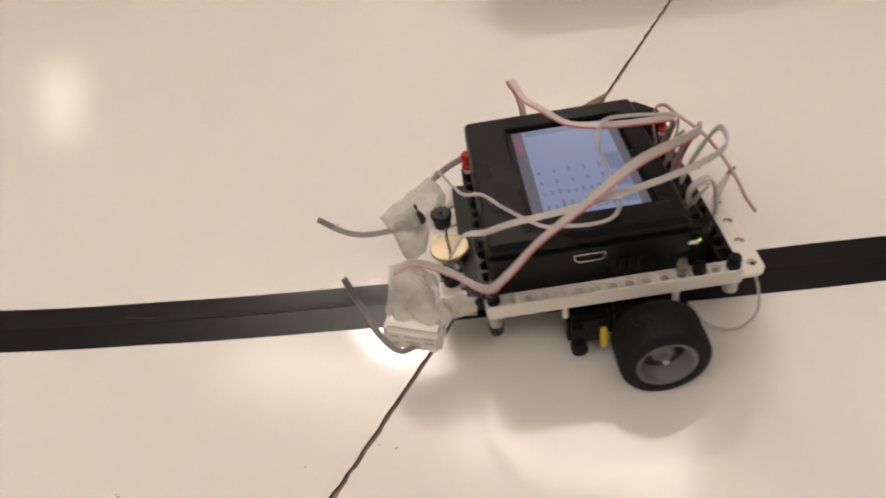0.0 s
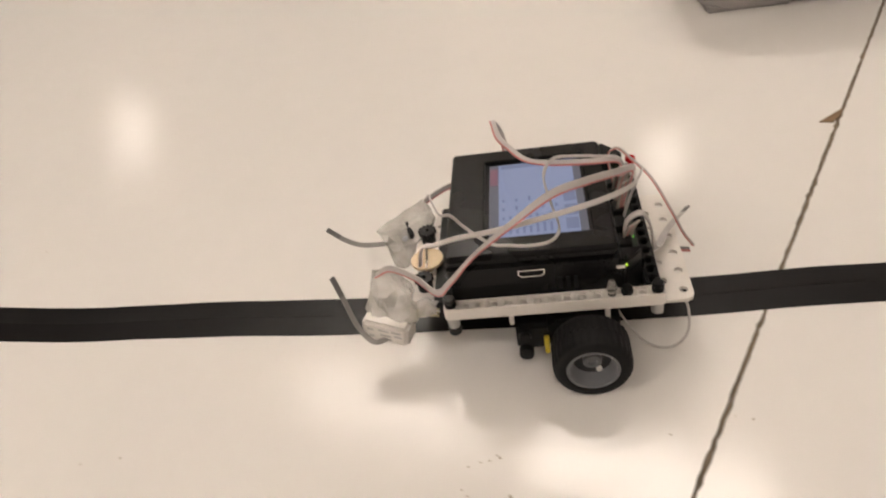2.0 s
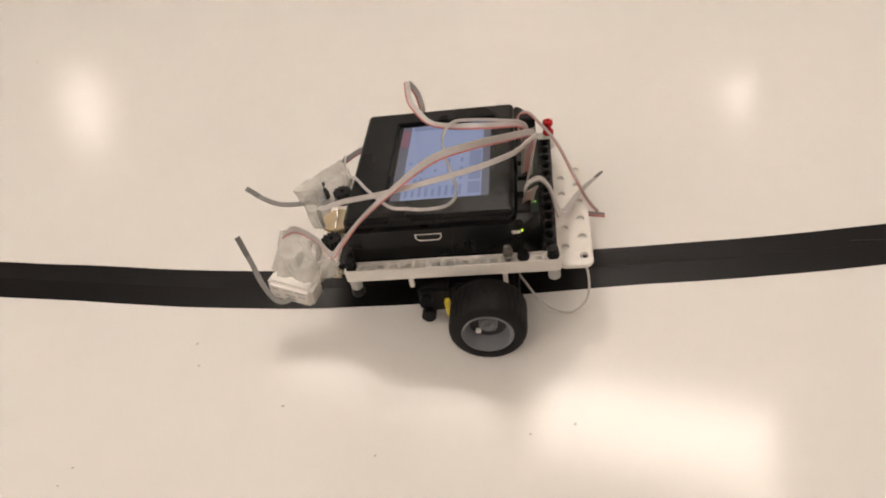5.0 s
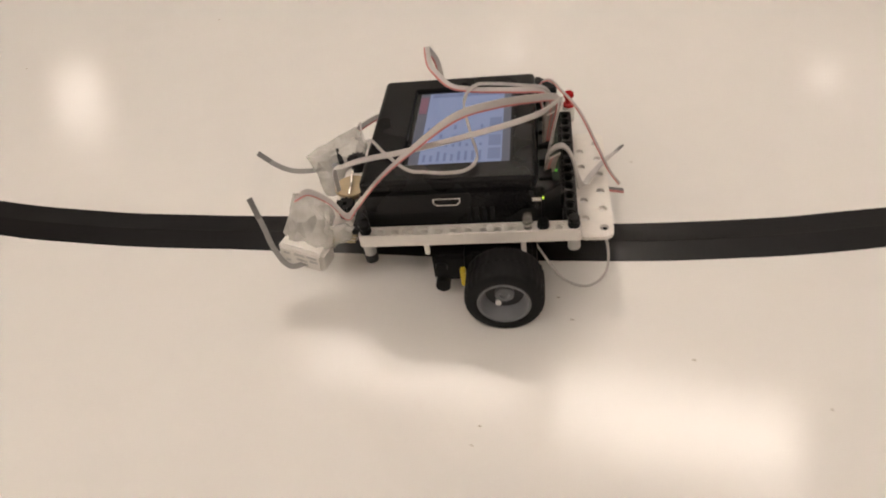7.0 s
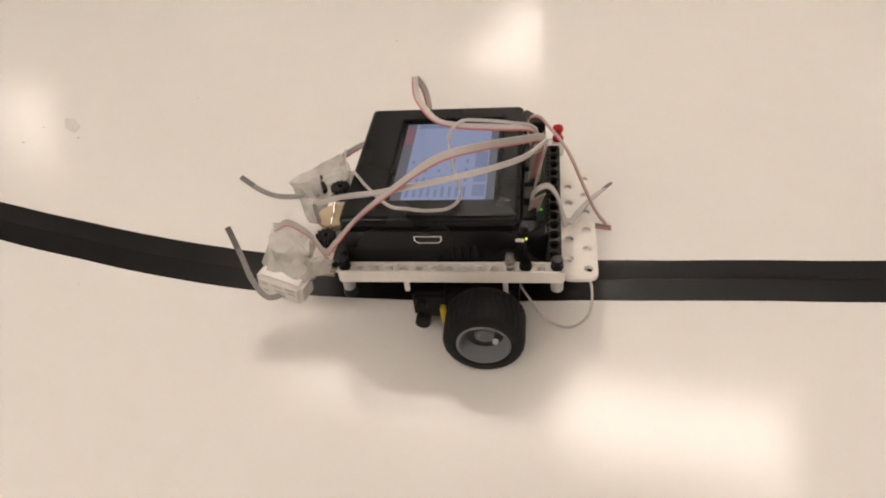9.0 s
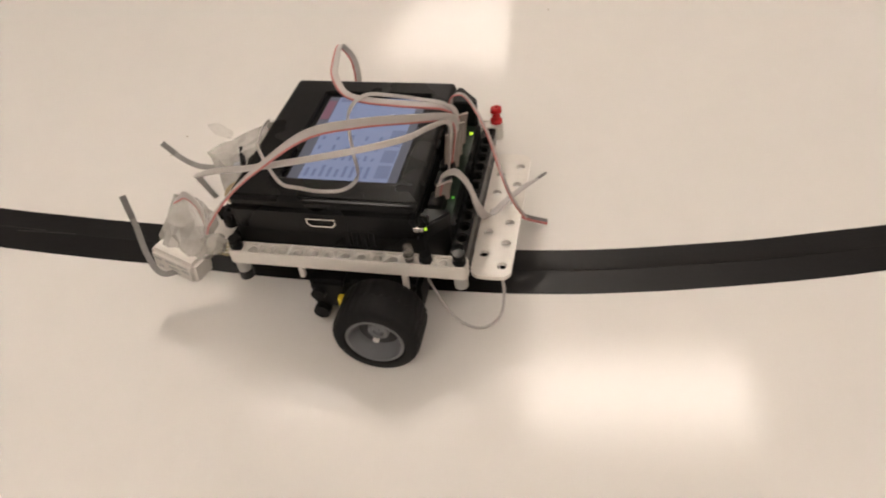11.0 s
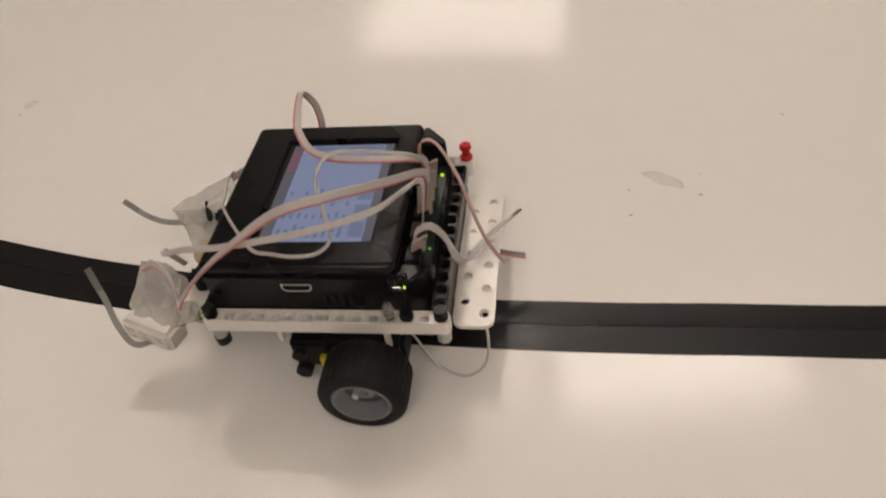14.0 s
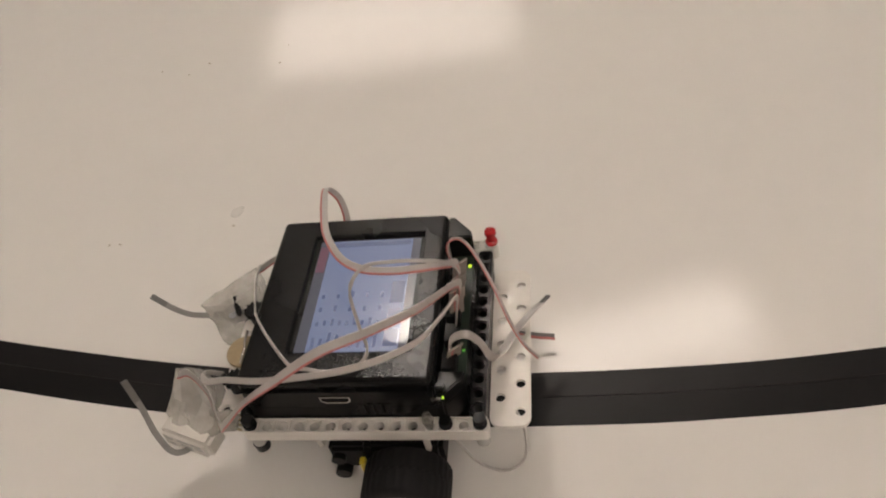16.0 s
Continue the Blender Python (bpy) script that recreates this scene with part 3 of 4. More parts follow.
def computer():
    base = [(2.6, 4.5), (96, 4.5), (106, 15), (106, 101), (96, 112.5), (2.6, 112.5), (0.8, 111.7), (0, 109.9), (0, 7.1), (0.8, 5.3)]
    bm = bmesh.new()
    prism(bm, base, 41.2, 58.0, 0.8)
    prism(bm, [(2.6, 4.6), (93.2, 4.6), (93.2, 112.4), (2.6, 112.4), (0.8, 111.6), (0, 109.8), (0, 7.2), (0.8, 5.4)], 57.0, 70.4, 1.2, 3)
    prism(bm, [(92.8, 97), (105.8, 97), (105.8, 100.8), (96, 112.3), (92.8, 112.3)], 57.4, 73.5, 0.7)
    prism(bm, [(92.8, 4.7), (96, 4.7), (105.8, 15.2), (105.8, 18), (92.8, 18)], 57.4, 65.5, 0.7)
    case = part("computer_case", bm, BLACK, robot, "glossy black plastic computer case with chamfered corners", smooth=0.45)
    # the lid: rounded edges, and an opening for the display
    s = (21.5, 81.5, 21.5, 98.5)

    def ring(x0, x1, y0, y1, r, z):
        out = []
        for cx, cy, a in ((x1 - r, y1 - r, 0), (x0 + r, y1 - r, 90), (x0 + r, y0 + r, 180), (x1 - r, y0 + r, 270)):
            for k in range(7):
                q = radians(a + 15 * k)
                out.append(bm.verts.new(Vector((cx + r * math.cos(q), cy + r * math.sin(q), z)) * MM))
        return out

    bm = bmesh.new()
    rings = [ring(0.2 + d, 93.0 - d, 5.4 + d, 111.8 - d, 3.2 - d, z) for d, z in ((0.0, 70.8), (0.0, 74.6), (0.35, 75.8), (1.1, 76.6), (2.3, 77.0))]
    rings += [ring(s[0] - d, s[1] + d, s[2] - d, s[3] + d, 1.0 + d, z) for d, z in ((0.9, 77.0), (0.3, 76.7), (0.0, 76.0), (0.0, 71.4))]
    for p, q in zip(rings, rings[1:] + rings[:1]):
        for k in range(28):
            bm.faces.new((p[k], p[(k + 1) % 28], q[(k + 1) % 28], q[k]))
    part("lid", bm, BLACK, case, smooth=0.2)
    bm = bmesh.new()
    box(bm, 0.4, 93.2, 4.0, 5.8, 70.5, 71.3, 0.35)
    box(bm, 93.0, 97.5, 6.2, 10.0, 64.0, 69.6, 0.8)
    part("seam_ridge", bm, BLACK, case)
    bm = bmesh.new()
    box(bm, s[0] - 0.5, s[1] + 0.5, s[2] - 0.5, s[3] + 0.5, 71.4, 74.6)
    part("display_bezel", bm, BLACK, case)
    bm = bmesh.new()
    box(bm, 30.0, 75.0, 23.4, 96.0, 74.6, 75.1)
    screen = part("display", bm, SCREEN_BLUE, case, "lit blue-grey touch display with a table of figures")
    # the lit page: side bars, a red tab, columns of unreadable figures
    bm = bmesh.new()
    box(bm, 24.4, 29.95, 23.4, 96.0, 74.65, 75.15)
    part("side_bar", bm, SCREEN_SIDE, case)
    bm = bmesh.new()
    box(bm, 75.05, 79.4, 23.4, 96.0, 74.65, 75.15)
    part("side_bar", bm, SCREEN_SIDE, case)
    bm = bmesh.new()
    box(bm, 24.8, 29.4, 74, 92, 75.2, 75.3)
    part("tab", bm, SCREEN_RED, case, "dull red tab")
    bm = bmesh.new()
    box(bm, 31.5, 74, 91.5, 95, 75.14, 75.24)
    part("title_bar", bm, SCREEN_GREY, case)
    for y0, y1 in ((26, 36), (38.5, 48.5), (52, 66)):
        bm = bmesh.new()
        box(bm, 67.5, 74.4, y0, y1, 75.14, 75.24)
        part("button", bm, SCREEN_GREY, case)
    rng = random.Random(4)
    for i in range(9):
        bm = bmesh.new()
        x = 32.0 + 3.8 * i
        box(bm, x, x + 1.6, 25.5, 25.5 + rng.uniform(5.5, 9.5), 75.14, 75.20)
        for y in (39.0, 47.5, 56.0)[: 3 if i % 2 == 0 else 1]:
            box(bm, x, x + 1.5, y, y + rng.uniform(2.2, 4.5), 75.14, 75.20)
        part("text_row", bm, SCREEN_INK, case)
    # ports on the near side
    bm = bmesh.new()
    x0, x1, z0, z1 = 38.9, 53.5, 62.0, 67.0
    ring = [(x0, z1), (x1, z1), (x1, z0 + 2.0), (x1 - 2.0, z0), (x0 + 2.0, z0), (x0, z0 + 2.0)]
    ins = [(x0 + 0.7, z1 - 0.7), (x1 - 0.7, z1 - 0.7), (x1 - 0.7, z0 + 2.3), (x1 - 2.3, z0 + 0.7), (x0 + 2.3, z0 + 0.7), (x0 + 0.7, z0 + 2.3)]
    vo = [[bm.verts.new((x * MM, y * MM, z * MM)) for x, z in r] for r, y in ((ring, 4.6), (ring, 3.6), (ins, 3.6), (ins, 4.4))]
    for a, b in zip(vo, vo[1:]):
        for k in range(6):
            bm.faces.new((a[k], a[(k + 1) % 6], b[(k + 1) % 6], b[k]))
    part("video_port", bm, STEEL, case, "steel-rimmed video socket")
    bm = bmesh.new()
    box(bm, 42.0, 50.5, 3.7, 4.5, 64.8, 66.0)
    part("port_tongue", bm, BLACK_MATT, case)
    bm = bmesh.new()
    box(bm, 91.0, 95.6, 3.6, 4.6, 62.6, 65.2, 0.3)
    part("power_port", bm, STEEL, case, "small steel power socket")
    bm = bmesh.new()
    box(bm, 96.0, 97.0, 4.2, 5.4, 63.4, 64.5, 0.2)
    part("power_led", bm, GLOW_GREEN, case, "glowing green light")
    bm = bmesh.new()
    for k in range(4):
        box(bm, 56 + 4.2 * k, 58.2 + 4.2 * k, 4.2, 4.6, 51.0, 59.5)
    part("vent", bm, BLACK_MATT, case)
    # the open connector bay
    bm = bmesh.new()
    box(bm, 94.0, 105.5, 18.5, 96.5, 58.05, 59.0)
    part("circuit_board", bm, GREEN, case, "dark green circuit board edge")
    bm = bmesh.new()
    box(bm, 102.8, 104.6, 87.4, 89.4, 59.0, 60.0, 0.3)
    part("board_led", bm, GLOW_GREEN, case, "glowing green light")
    bm = bmesh.new()
    box(bm, 103.0, 104.4, 33.0, 34.4, 59.0, 60.0, 0.3)
    part("board_led", bm, GLOW_DIM, case, "glowing green light")
    for y in (24, 40, 54, 68, 82):
        bm = bmesh.new()
        box(bm, 94.6, 101.4, y - 5.2, y + 5.2, 59.0, 66.5, 0.4)
        plug = part("socket", bm, BLACK_MATT, case, "black pin socket")
    bm = bmesh.new()
    box(bm, 105.7, 107.0, 16, 100, 44, 57, 0.4)
    for k in range(20):
        box(bm, 106.8, 107.6, 18 + 4 * k, 20 + 4 * k, 46, 56)
    part("side_rail", bm, BLACK, case)


computer()

SCRATCHES = [(-0.2053, 0.0688, 18.4, -9.1, 0.12), (-1.2729, 0.3646, 39.8, -28.1, 0.2), (-1.2872, 0.3749, 32.9, -30.9, 0.15)]
# ---- cables ----
UP, ACROSS, ALONG = (0, 0, 1), (0, 1, 0), (1, 0, 0)


def cables():
    ribbon("ribbon_cable", robot, [(99.6, 54.5, 62.6), (102.5, 52, 78), (105.3, 47.4, 91.5), (104.1, 38.7, 102.2), (93.2, 12.8, 117.9), (77.2, -5.4, 127.1), (59.5, -14.6, 127.5), (39.2, -18.9, 115), (20.4, -18.5, 98.8), (5.9, -19, 82.7), (-3.4, -12.3, 70.4), (-18.1, 8.1, 64.4), (-34.7, 22.5, 60.4), (-45.7, 27.1, 52.4)],
           [(0, 1, 0), (0, 1, 0), (0.3, 1, 0.2), (0.4, 1, 0.4), (0.3, 0.8, 0.7), (0.3, 0.7, 0.7), (0.3, 0.7, 0.7), (0.3, 0.8, 0.6), (0.4, 0.9, 0.5), (0.3, 0.6, 0.8), (0, 0.4, 0.9), (0.2, 0.3, 1), (0.3, 0.4, 1), (0.5, 0.5, 0.5)], 5, 0, 0.46, 0.82, label="grey ribbon cable with a red edge wire")
    ribbon("ribbon_cable", robot, [(99.4, 45, 62.4), (103.2, 39.1, 83.6), (106.9, 27.5, 107), (103.4, 9.8, 116.8), (96.9, -4.7, 120.9), (84.3, -13.7, 122), (67.7, -18, 120.3), (49.4, -17.6, 115.7), (30.3, -15.5, 110.3), (11.6, -10.5, 104), (0, -7.3, 98.5), (-9.2, 4.3, 88.1), (-16.5, 21.5, 61.4)],
           [(0, 1, 0), (0, 1, 0.2), (0.4, 1, 0.3), (0.4, 0.8, 0.6), (0.4, 0.7, 0.7), (0.3, 0.7, 0.7), (0.3, 0.7, 0.7), (0.3, 0.7, 0.7), (0.3, 0.7, 0.7), (0.3, 0.7, 0.7), (0.5, 0.7, 0.5), (0.7, 0.7, 0.3), (0.7, 0.7, 0)], 3, None, 0.5, 0.9, label="pale grey ribbon cable")
    ribbon("sensor_lead", robot, [(99.8, 63.9, 62.8), (102.6, 62, 84), (99.4, 56.5, 97.5), (88.2, 55.7, 100.5), (73.9, 52.1, 104.6), (62.6, 46.5, 107.6), (57.3, 36.5, 103.7), (60.2, 26, 91.9), (63.2, 18.5, 82), (58, 11.3, 79.4), (46.9, 9.1, 79.4), (35.9, 10.8, 79.4), (26, 13.5, 79.4), (11.7, 29.5, 79.4), (2.4, 42.4, 79.4), (-6.5, 58.6, 68.9), (-14.1, 81.2, 63.7), (-18, 97.1, 57.5), (-22.4, 100, 51.1)],
           [(0, 0.8, 0.5)], 2, None, 0.5, 0.85, label="thin pale sensor lead laid in a loop", steps=7)
    ribbon("ribbon_cable", robot, [(100, 73.3, 63), (101.7, 67.6, 84.1), (98.4, 57.3, 95.6), (86, 51, 100.5), (74.8, 47.3, 103.5), (60.7, 49, 103.8), (48, 59.1, 101.1), (38.5, 74, 101.4), (32.3, 92.2, 97.9), (29, 110.6, 98.1), (28.5, 118.4, 93.4), (32.6, 119.5, 83.9), (33.7, 114.6, 70.5), (25.1, 112.6, 61.2), (3.8, 110.7, 57), (-10.8, 105.4, 54.6), (-23.4, 99, 50.2)],
           [(0, 1, 0), (0, 1, 0), (0.3, 1, 0), (0, 1, 0.3), (0, 1, 0.3), (0.2, 1, 0.3), (0.6, 0.7, 0), (0.8, 0.5, 0), (1, 0.2, 0), (1, 0, 0.2), (1, 0.3, 0), (1, 0.5, 0), (1, 0.3, 0), (0, 0.2, 1), (0, 0.2, 1), (0, 0.2, 1), (0, 0.2, 1)], 4, 0, 0.55, 1.0, label="grey ribbon cable with a red edge wire, looped over the lid", steps=8)
    ribbon("rear_lead", robot, [(99.1, 78.9, 63.1), (96, 78.5, 80.4), (96.9, 80, 87.2), (102, 81.1, 88.2), (108, 77.8, 83.3), (117.8, 60.5, 79), (126.7, 44.3, 66.1), (132.7, 40.3, 53.5), (138.8, 39.5, 43.9)], [(0.6, 0.6, 0.3)], 3, 0, 0.36, 0.58, base=LEAD, label="grey and red lead hanging over the rear plate")
    ribbon("ribbon_cable", robot, [(98.1, 28.9, 64.1), (100, 28.8, 74.7), (107.1, 28.3, 79.5), (112.3, 31.3, 69.8), (115.5, 35.6, 52.5), (118.7, 44.9, 39.3), (126, 59.8, 37.7), (134.1, 71.8, 38.1), (141.2, 80, 37.9)], [(0, 1, 0), (0, 1, 0), (0, 1, 0), (0, 1, 0.2), (0.4, 1, 0), (0.7, 0.6, 0), (0.7, -0.6, 0.3), (0.7, -0.6, 0.4), (0.6, -0.4, 0.7)], 4, None, 0.62, 1.1, label="short grey ribbon cable with a cut end")
    ribbon("cut_end", robot, [(140.2, 79.1, 38), (144.2, 83.2, 38.9)], [(0.6, -0.4, 0.7)], 4, None, 0.66, 1.1, base=DARK_WIRE)
    ribbon("cable_stub", robot, [(119.2, 75.3, 23.1), (132.2, 77.8, 11.9), (146.1, 79.1, 7.3)], [(0, 1, 0.2)], 3, 0, 0.7, 1.2, base=DARK_WIRE, label="dark cut cable stub with a red wire")
    ribbon("ground_wire", robot, [(127.4, 15.8, 32.8), (130.9, 9.3, 23), (129.3, 2.6, 10.4), (119.2, 0.1, 3), (106.1, 3.3, 5.9), (96, 9, 18.6), (87.9, 13.9, 32.2)], [(0, 1, 0)], 1, None, 0.75, 1, label="thin grey wire drooping to the table")
    ribbon("whisker", robot, [(-68.5, 18, 60.3), (-63.1, 11.6, 46.8), (-56.5, 2.5, 35.1), (-47, -3.4, 27.9), (-34.4, 2.9, 28.1)], [(0.4, 0.9, 0.3)], 3, None, 0.62, 1.0, base=WHISKER, label="stiff dark grey cable end sticking forward")
    ribbon("whisker", robot, [(-89.5, 90.1, 42.1), (-79.6, 87.4, 35.1), (-68.5, 84.9, 31.2), (-55.5, 83.8, 31), (-42.6, 82, 34)], [(0.1, 0.8, 0.6)], 3, None, 0.66, 1.05, base=WHISKER, label="stiff dark grey cable end sticking forward")
    ribbon("cut_end", robot, [(-68.8, 18.4, 61.1), (-66.9, 16.1, 56.2), (-64.5, 13.2, 50.2)], [(0.4, 0.9, 0.3)], 3, None, 0.7, 1.06, base=DARK_WIRE, label="dark cut cable tip")
    ribbon("cut_end", robot, [(-90.1, 90.3, 42.5), (-86.5, 89.3, 40.0), (-82.1, 88.1, 36.9)], [(0.1, 0.8, 0.6)], 3, None, 0.7, 1.06, base=DARK_WIRE, label="dark cut cable tip")
    # fanned ribbon ends over the sockets
    for y, h in ((54, 24), (64, 22), (74, 21), (28, 14)):
        ribbon("wire_fan", robot, [(99.5, y, 62), (101, y - 2, 63 + h * 0.5), (103, y - 5, 63 + h)], [(0.8, 0.6, 0)], 7, 2, 0.62, 1.15, base=FAN_WIRE, label="fanned grey cable end above a socket")


cables()


# ---- sensors wrapped in clear film, at the front ----
def wrap(points, seed, parent, label):
    bm = bmesh.new()
    for p in points:
        bm.verts.new(Vector(p) * MM)
    r = bmesh.ops.convex_hull(bm, input=bm.verts)
    bmesh.ops.delete(bm, geom=[v for v in r["geom_interior"] if isinstance(v, bmesh.types.BMVert)], context="VERTS")
    bmesh.ops.subdivide_edges(bm, edges=bm.edges, cuts=5, use_grid_fill=True)
    for v in bm.verts:
        p = v.co * 1000
        v.co += Vector((noise.noise(p / 7 + Vector((seed, 0, 0))), noise.noise(p / 7 + Vector((0, seed, 0))), noise.noise(p / 7 + Vector((0, 0, seed))))) * 3.2 * MM
    return part("film_wrap", bm, FILM, parent, label, smooth=0.25)


def sensors():
    # near sensor: white block with dark marks under crumpled film
    m = Matrix.Translation((-0.0392, 0.0063, 0.0305)) @ Matrix.Rotation(radians(-16), 4, "Z") @ Matrix.Rotation(radians(8), 4, "Y")
    bm = bmesh.new()
    box(bm, -15, 14, -7.5, 7.5, -7.5, 7.0, 2.2, 3, m=m)
    block = part("sensor_block", bm, WHITE, robot, "white sensor block with worn grey print")
    bm = bmesh.new()
    rng = random.Random(3)
    for x, z, w in ((-11, 2.5, 4), (-4, 3.2, 6.5), (4, 3.6, 6), (-10, -2.8, 3), (-3, -0.5, 7), (5.5, 0.6, 5), (-1, -3.2, 5)):
        box(bm, x, x + w, -7.75, -7.45, z - 0.7, z + 0.8, m=m)
    part("print", bm, PRINT, block, "worn grey print")
    wrap([(-47.5, 29.9, 52.5), (-35.9, 33.3, 51.9), (-26.4, 27.6, 46.7), (-24.9, 9.9, 39), (-52.5, 12.5, 39.5), (-48, 5, 38.3), (-29, 1.8, 35.3), (-41.2, 29.9, 36.2), (-26, 26.6, 33.5)], 2.0, robot, "crumpled clear film round the near sensor")
    bm = bmesh.new()
    box(bm, -40, -37, 17, 23, 34.5, 40.0, 0.5)
    board = part("sensor_board", bm, BLACK_MATT, robot, "small dark sensor board")
    bm = bmesh.new()
    for k in range(4):
        strand(bm, spline([(-26, 6 + 2.2 * k, 36), (-17, 5 + 2.4 * k, 38), (-8.5, 3 + 2.6 * k, 39)], 5), 0.7)
    part("bare_wire", bm, GOLD, robot, "twisted bare brass-coloured wires")
    wrap([(-29, 3, 33), (-28, 13, 43), (-11, 0, 44), (-7, 5, 50), (-13, 9, 40), (-25, 9, 31), (-9, 1, 47)], 8.0, robot, "loose crinkled tail of clear film")
    # far sensor: a tent of film over a dark board
    wrap([(-22.4, 101, 52.1), (-29.1, 98.6, 49.5), (-52.5, 79.8, 46.6), (-49.7, 76.8, 42.7), (-42.7, 67.9, 20.8), (-37.2, 66.4, 21.5), (-22.2, 78.3, 45.2), (-16.1, 89.8, 47), (-32.7, 83.3, 23.4), (-17.4, 94.3, 35.9)], 5.0, robot, "tent of creased clear film over the far sensor")
    bm = bmesh.new()
    mm = Matrix.Translation((-0.0323, 0.0818, 0.0373)) @ Matrix.Rotation(radians(24), 4, "Z") @ Matrix.Rotation(radians(18), 4, "X")
    box(bm, -2, 1, -6, 6, -7, 9, 0.6, m=mm)
    part("sensor_board", bm, BLACK_MATT, robot, "small dark sensor board")
    bm = bmesh.new()
    box(bm, -7, -2.2, -4.5, 4.5, -6, 5, 0.8, m=mm)
    part("sensor_head", bm, SMUDGE_GREY, robot, "bluish grey sensor head")
    for x, y in ((-18.2, 29.4), (-19.6, 74.8)):
        bm = bmesh.new()
        lathe(bm, [(1.5, 37.2), (4.6, 37.2), (4.6, 43.0), (5.0, 43.2), (5.0, 46.0), (1.5, 46.0)], 24, "Z")
        for k in range(12):
            box(bm, 4.6, 5.9, -0.55, 0.55, 43.2, 46.1, m=Matrix.Rotation(2 * math.pi * k / 12, 4, "Z"))
        bmesh.ops.translate(bm, verts=bm.verts, vec=(x * MM, y * MM, 0))
        part("crown_gear", bm, BLACK, robot, "small black toothed gear")
    bm = bmesh.new()
    lathe(bm, [(0.5, 43.5), (9.8, 43.5), (10.2, 44.1), (10.2, 45.1), (9.8, 45.7), (0.5, 45.7)], 36, "Z")
    tube(bm, (0, 0, 37.0), (0, 0, 1), 3.0, 3.0, 7, 16)
    bmesh.ops.translate(bm, verts=bm.verts, vec=(-17.4 * MM, 46.8 * MM, 0))
    disc = part("brass_disc", bm, BRASS, robot, "dull brass disc on the front plate")
    bm = bmesh.new()
    strand(bm, spline([(-17, 37.3, 46.3), (-17, 42.8, 47.3), (-17.4, 46.8, 46.4), (-18, 51.8, 47.5), (-18, 57.8, 48.5)], 5), 0.75)
    part("clip", bm, STEEL, disc, "bent steel clip")


PRINT = mat("faded_print", (0.46, 0.45, 0.44), 0.5, vary=0.25)
SMUDGE_GREY = mat("grey_print", (0.34, 0.35, 0.38), 0.5, vary=0.2)
sensors()


# ---- the plastic tub at the back ----
def tub():
    t = tagged(new("storage_tub"), "translucent grey plastic storage tub with sloping sides standing on the table", "tub")

    def ring(inset, z, r, grow=0.0):
        x0, x1, y0, y1 = 45 + inset - grow, 305 - inset + grow, 458 + inset - grow, 640 - inset + grow
        out = []
        for cx, cy, a in ((x1 - r, y1 - r, 0), (x0 + r, y1 - r, 90), (x0 + r, y0 + r, 180), (x1 - r, y0 + r, 270)):
            for k in range(9):
                q = radians(a + 11.25 * k)
                out.append((cx + r * math.cos(q), cy + r * math.sin(q), z))
        return out

    bm = bmesh.new()
    levels = [ring(2, 4, 36), ring(0, 7, 38), ring(0, 40, 40, 14), ring(0, 80, 44, 28), ring(0, 84, 48, 37), ring(0, 86, 48, 37), ring(2.2, 84, 44, 35), ring(2.2, 79, 42, 27), ring(2.2, 9, 36, 1), ring(6, 6.5, 34)]
    rows = [[bm.verts.new(Vector(p) * MM) for p in l] for l in levels]
    for a, b in zip(rows, rows[1:]):
        for k in range(36):
            bm.faces.new((a[k], a[(k + 1) % 36], b[(k + 1) % 36], b[k]))
    bm.faces.new(rows[0][::-1])
    bm.faces.new(rows[-1])
    part("shell", bm, FROST, t)
    for cx, cy in ((92, 486), (258, 486), (92, 612), (258, 612)):
        bm = bmesh.new()
        box(bm, cx - 42, cx + 42, cy - 24, cy + 24, 0, 6, 2.5, 2)
        part("foot", bm, FROST, t)
    for x in (128, 215):
        bm = bmesh.new()
        box(bm, x - 1.5, x + 1.5, 450, 458, 12, 76, 1.0)
        bm.transform(Matrix.Translation((0, 0.458, 0.01)) @ Matrix.Rotation(radians(19.0), 4, "X") @ Matrix.Translation((0, -0.458, -0.01)))
        part("rib", bm, FROST, t)
    bm = bmesh.new()
    box(bm, 66, 284, 478, 622, 10, 62, 6, 2)
    part("contents", bm, FAN_WIRE, t, "dark contents seen dimly through the side")


tub()


# made-up lamp, put where a low glow mirrored in the table points
def desk_lamp():
    t = tagged(new("desk_lamp"), "unseen small square lamp on a thin stand, standing in for a low mirrored glow", "lamp")
    t.location = (0.18, 1.15, 0)
    bm = bmesh.new()
    lathe(bm, [(1, 0), (70, 0), (72, 4), (68, 12), (12, 16), (1, 16)], 32, "Z")
    part("base", bm, LEG, t)
    bm = bmesh.new()
    tube(bm, (0, 0, 14), (0, 0, 1), 6, 6, 510, 16)
    part("pole", bm, LEG, t)
    bm = bmesh.new()
    box(bm, -85, 85, -12, 18, 520, 760, 8, 2)
    # deep side plates added to hide the glow from camera places further left
    for hx in (-85, 80):
        box(bm, hx, hx + 5, -250, -10, 520, 760, 2, 1)
    part("head", bm, LEG, t, "deep grey hood, added to cut off the glow sideways")
    bm = bmesh.new()
    box(bm, -72, 72, -16, -11, 532, 748, 2, 1)
    part("diffuser", bm, LAMP_GLASS, t, "glowing diffuser")


desk_lamp()


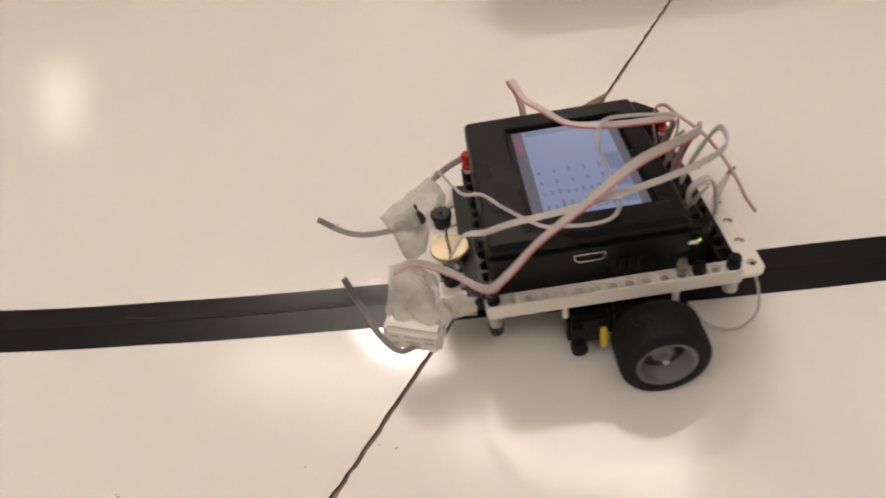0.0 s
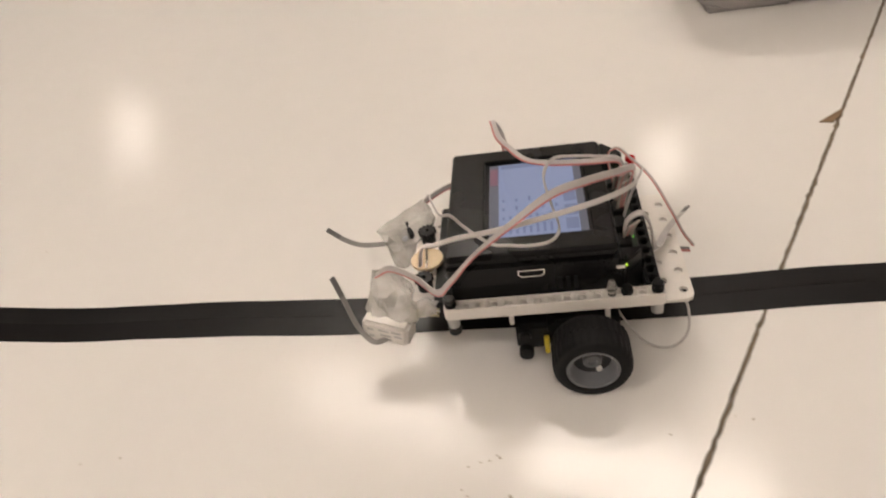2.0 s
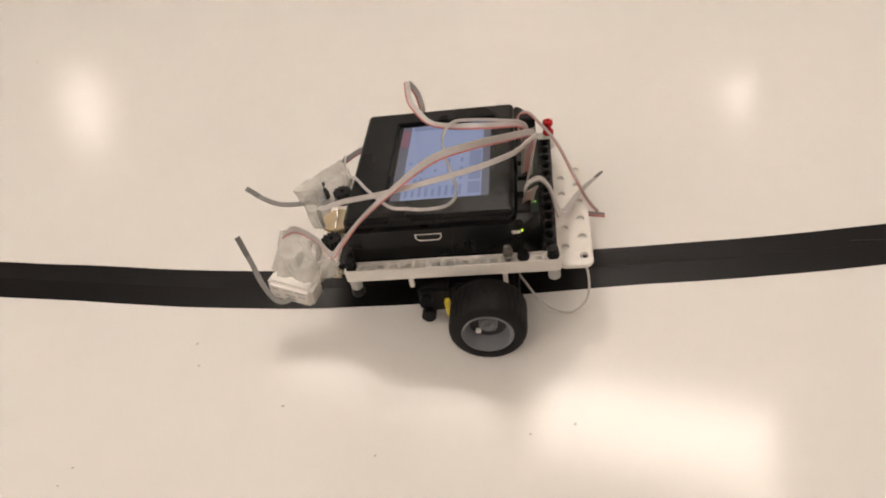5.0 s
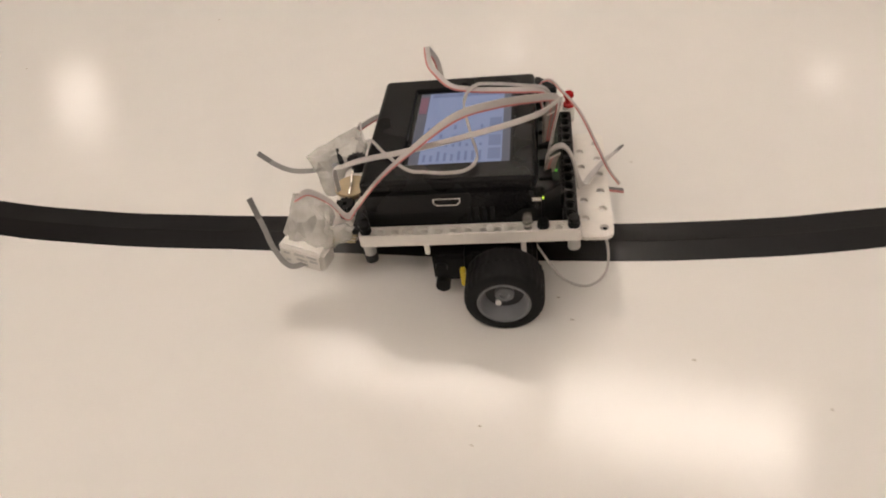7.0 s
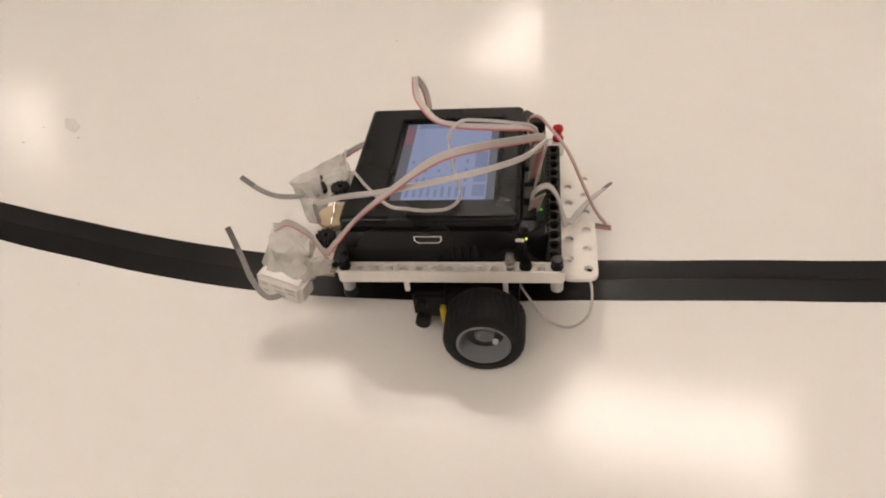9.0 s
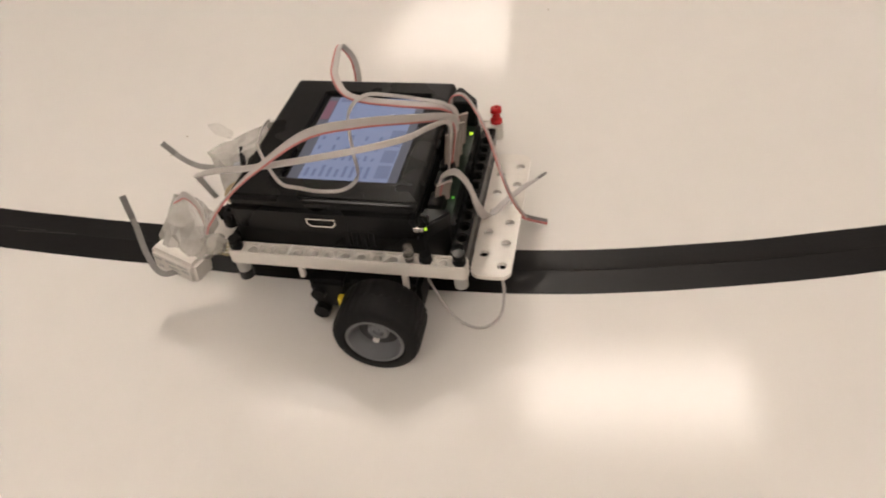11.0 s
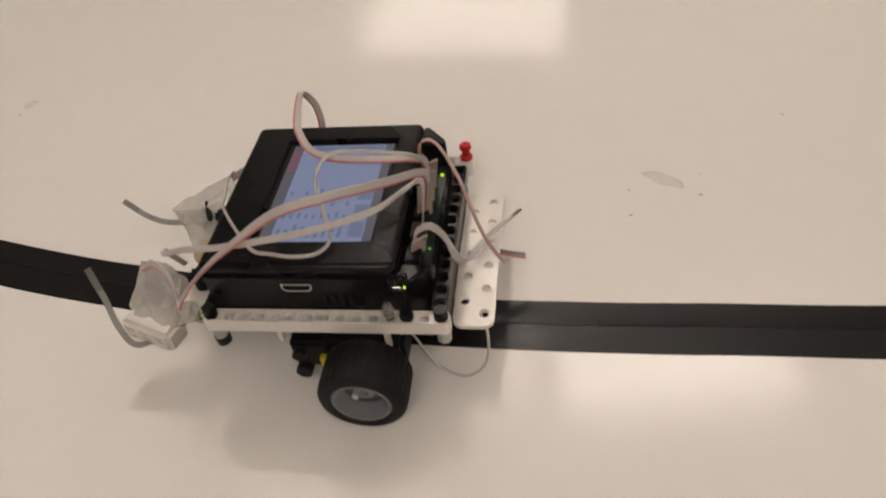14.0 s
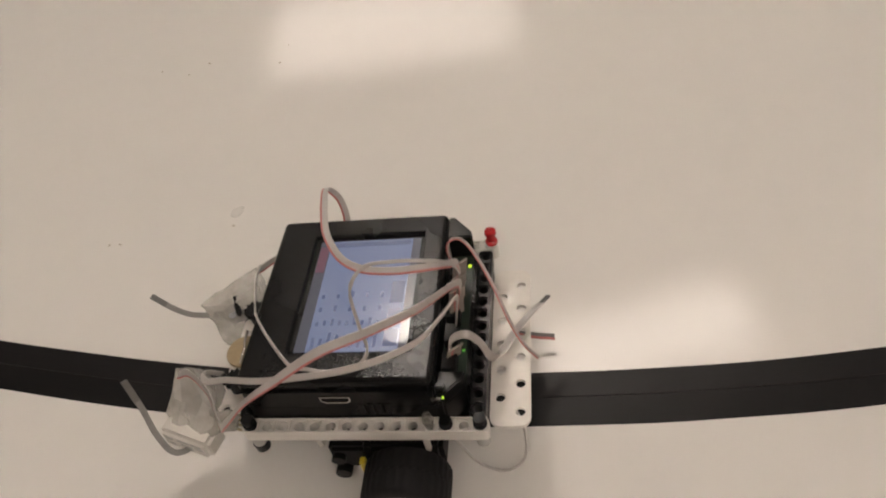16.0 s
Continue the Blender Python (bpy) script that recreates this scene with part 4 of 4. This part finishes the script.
# ---- dirt, chips and smudges on the table ----
def crumb(x, y, size, material, seed, flat=0.35, name="crumb", label="small dark crumb on the white table", category="crumb", group="crumbs on the table"):
    rng = random.Random(seed)
    bm = bmesh.new()
    bmesh.ops.create_icosphere(bm, subdivisions=2, radius=1)
    a, sx, sy = rng.uniform(0, 6.3), rng.uniform(0.7, 1.5), rng.uniform(0.5, 0.9)
    for v in bm.verts:
        v.co *= 1 + 0.45 * noise.noise(v.co * 1.7 + Vector((seed, seed * 0.37, 0)))
        v.co = Matrix.Rotation(a, 3, "Z") @ Vector((v.co.x * sx, v.co.y * sy, max(v.co.z, -0.3) * flat)) * size * MM
    low = min(v.co.z for v in bm.verts)
    bmesh.ops.translate(bm, verts=bm.verts, vec=(0, 0, -low))
    ob = tagged(part(name, bm, material), label, category, group)
    ob.location = (x, y, 0.0)
    return ob


CRUMBS = [(-0.0515, -0.0327, 1.3), (-0.1936, -0.0478, 1.2), (-0.4009, -0.0297, 1.6), (-0.1848, -0.0443, 1.5), (-0.0931, 0.1345, 1.6), (-0.1790, -0.0690, 2.2), (-0.2036, -0.0633, 1.3), (-0.8719, 0.4933, 2), (-0.6111, 0.0429, 1.7), (-0.6153, 0.0605, 1.5), (-1.1473, 0.4085, 2), (-1.1927, 0.4150, 1.9), (-1.4555, 0.9777, 2.6), (-1.4073, 0.9249, 2.2), (-1.5353, 0.7557, 2.4), (-1.6072, 0.7993, 2), (-0.5565, 0.0057, 1.4), (-0.5045, -0.0327, 1.3), (-1.0521, 0.4440, 1.5), (-1.4781, 0.9754, 1.8), (-1.3864, 0.9463, 1.8), (-1.1105, 0.2279, 1.2), (-1.1810, 0.4341, 1.3), (-1.1354, 0.4244, 1.2), (-0.2007, -0.0669, 1), (-0.0943, 0.1316, 1.4), (-0.1833, -0.0459, 1.5), (-0.4242, -0.0321, 1.4), (-0.1889, -0.0472, 1.3), (-0.2002, -0.0501, 1.5), (-0.0945, -0.0385, 1.6), (-0.0596, -0.0300, 1), (-1.6138, 0.8045, 1.8), (-1.4951, 1.0011, 1.8), (-0.6696, -0.0161, 1.2), (-0.6748, -0.0260, 1), (-0.5423, 0.1736, 1.6), (-0.0955, 0.1357, 1.6)]
for n, (x, y, s) in enumerate(CRUMBS):
    crumb(x, y, s * 0.52, DIRT, n + 1)
crumb(-1.1570, 0.4312, 11, STAIN, 71, 0.012, "smudge", "faint brownish smudge on the white table", "smudge", "smudges")
crumb(-1.5266, 0.7672, 5, STAIN, 72, 0.015, "smudge", "faint brownish smudge on the white table", "smudge", "smudges")


def wood_chip():
    bm = bmesh.new()
    prism(bm, [(-19, -2), (-9, -4.5), (1.5, 7), (5, 14), (0, 11)], 0.3, 1.0, 0.1, 1)
    ob = tagged(part("wood_chip", bm, WOOD_CHIP), "small triangular chip of brown wood beside the table seam", "chip")
    ob.location = (0.0985, 0.2405, 0)


wood_chip()


def scratches():
    for x, y, ln, a, w in SCRATCHES:
        bm = bmesh.new()
        box(bm, -ln / 2, ln / 2, -w, w, 0.47, 0.53)
        ob = tagged(part("scratch", bm, SCRATCHED), "fine pale scratch in the black tape", "scratch", "scratches in the tape")
        ob.location = (x, y, 0)
        ob.rotation_euler = (0, 0, radians(a))


scratches()



# ---- what moves ----
def motions():
    # the chassis leans a little towards its nose and its far side
    rows = [(t, pose(x, y, -0.0009, -0.90, -1.11, a)) for t, x, y, a in ROBOT_ROWS]
    walk(robot, rows)
    ts = [r[0] for r in ROBOT_ROWS]
    for ob, y in ((wheel_near, -0.018), (wheel_far, 0.132)):
        xs = [r[1] + math.cos(radians(r[3])) * HUB[0] * MM - math.sin(radians(r[3])) * y for r in ROBOT_ROWS]
        ys = [r[2] + math.sin(radians(r[3])) * HUB[0] * MM + math.cos(radians(r[3])) * y for r in ROBOT_ROWS]
        run = [0.0]
        for k in range(1, len(ts)):
            run.append(run[-1] + math.hypot(xs[k] - xs[k - 1], ys[k] - ys[k - 1]))
        place = tuple(ob.location)
        walk(ob, [(0.2 * k, pose(*place, 0, -math.degrees(float(np.interp(0.2 * k, ts, run)) / 0.0215), 0)) for k in range(81)])


motions()
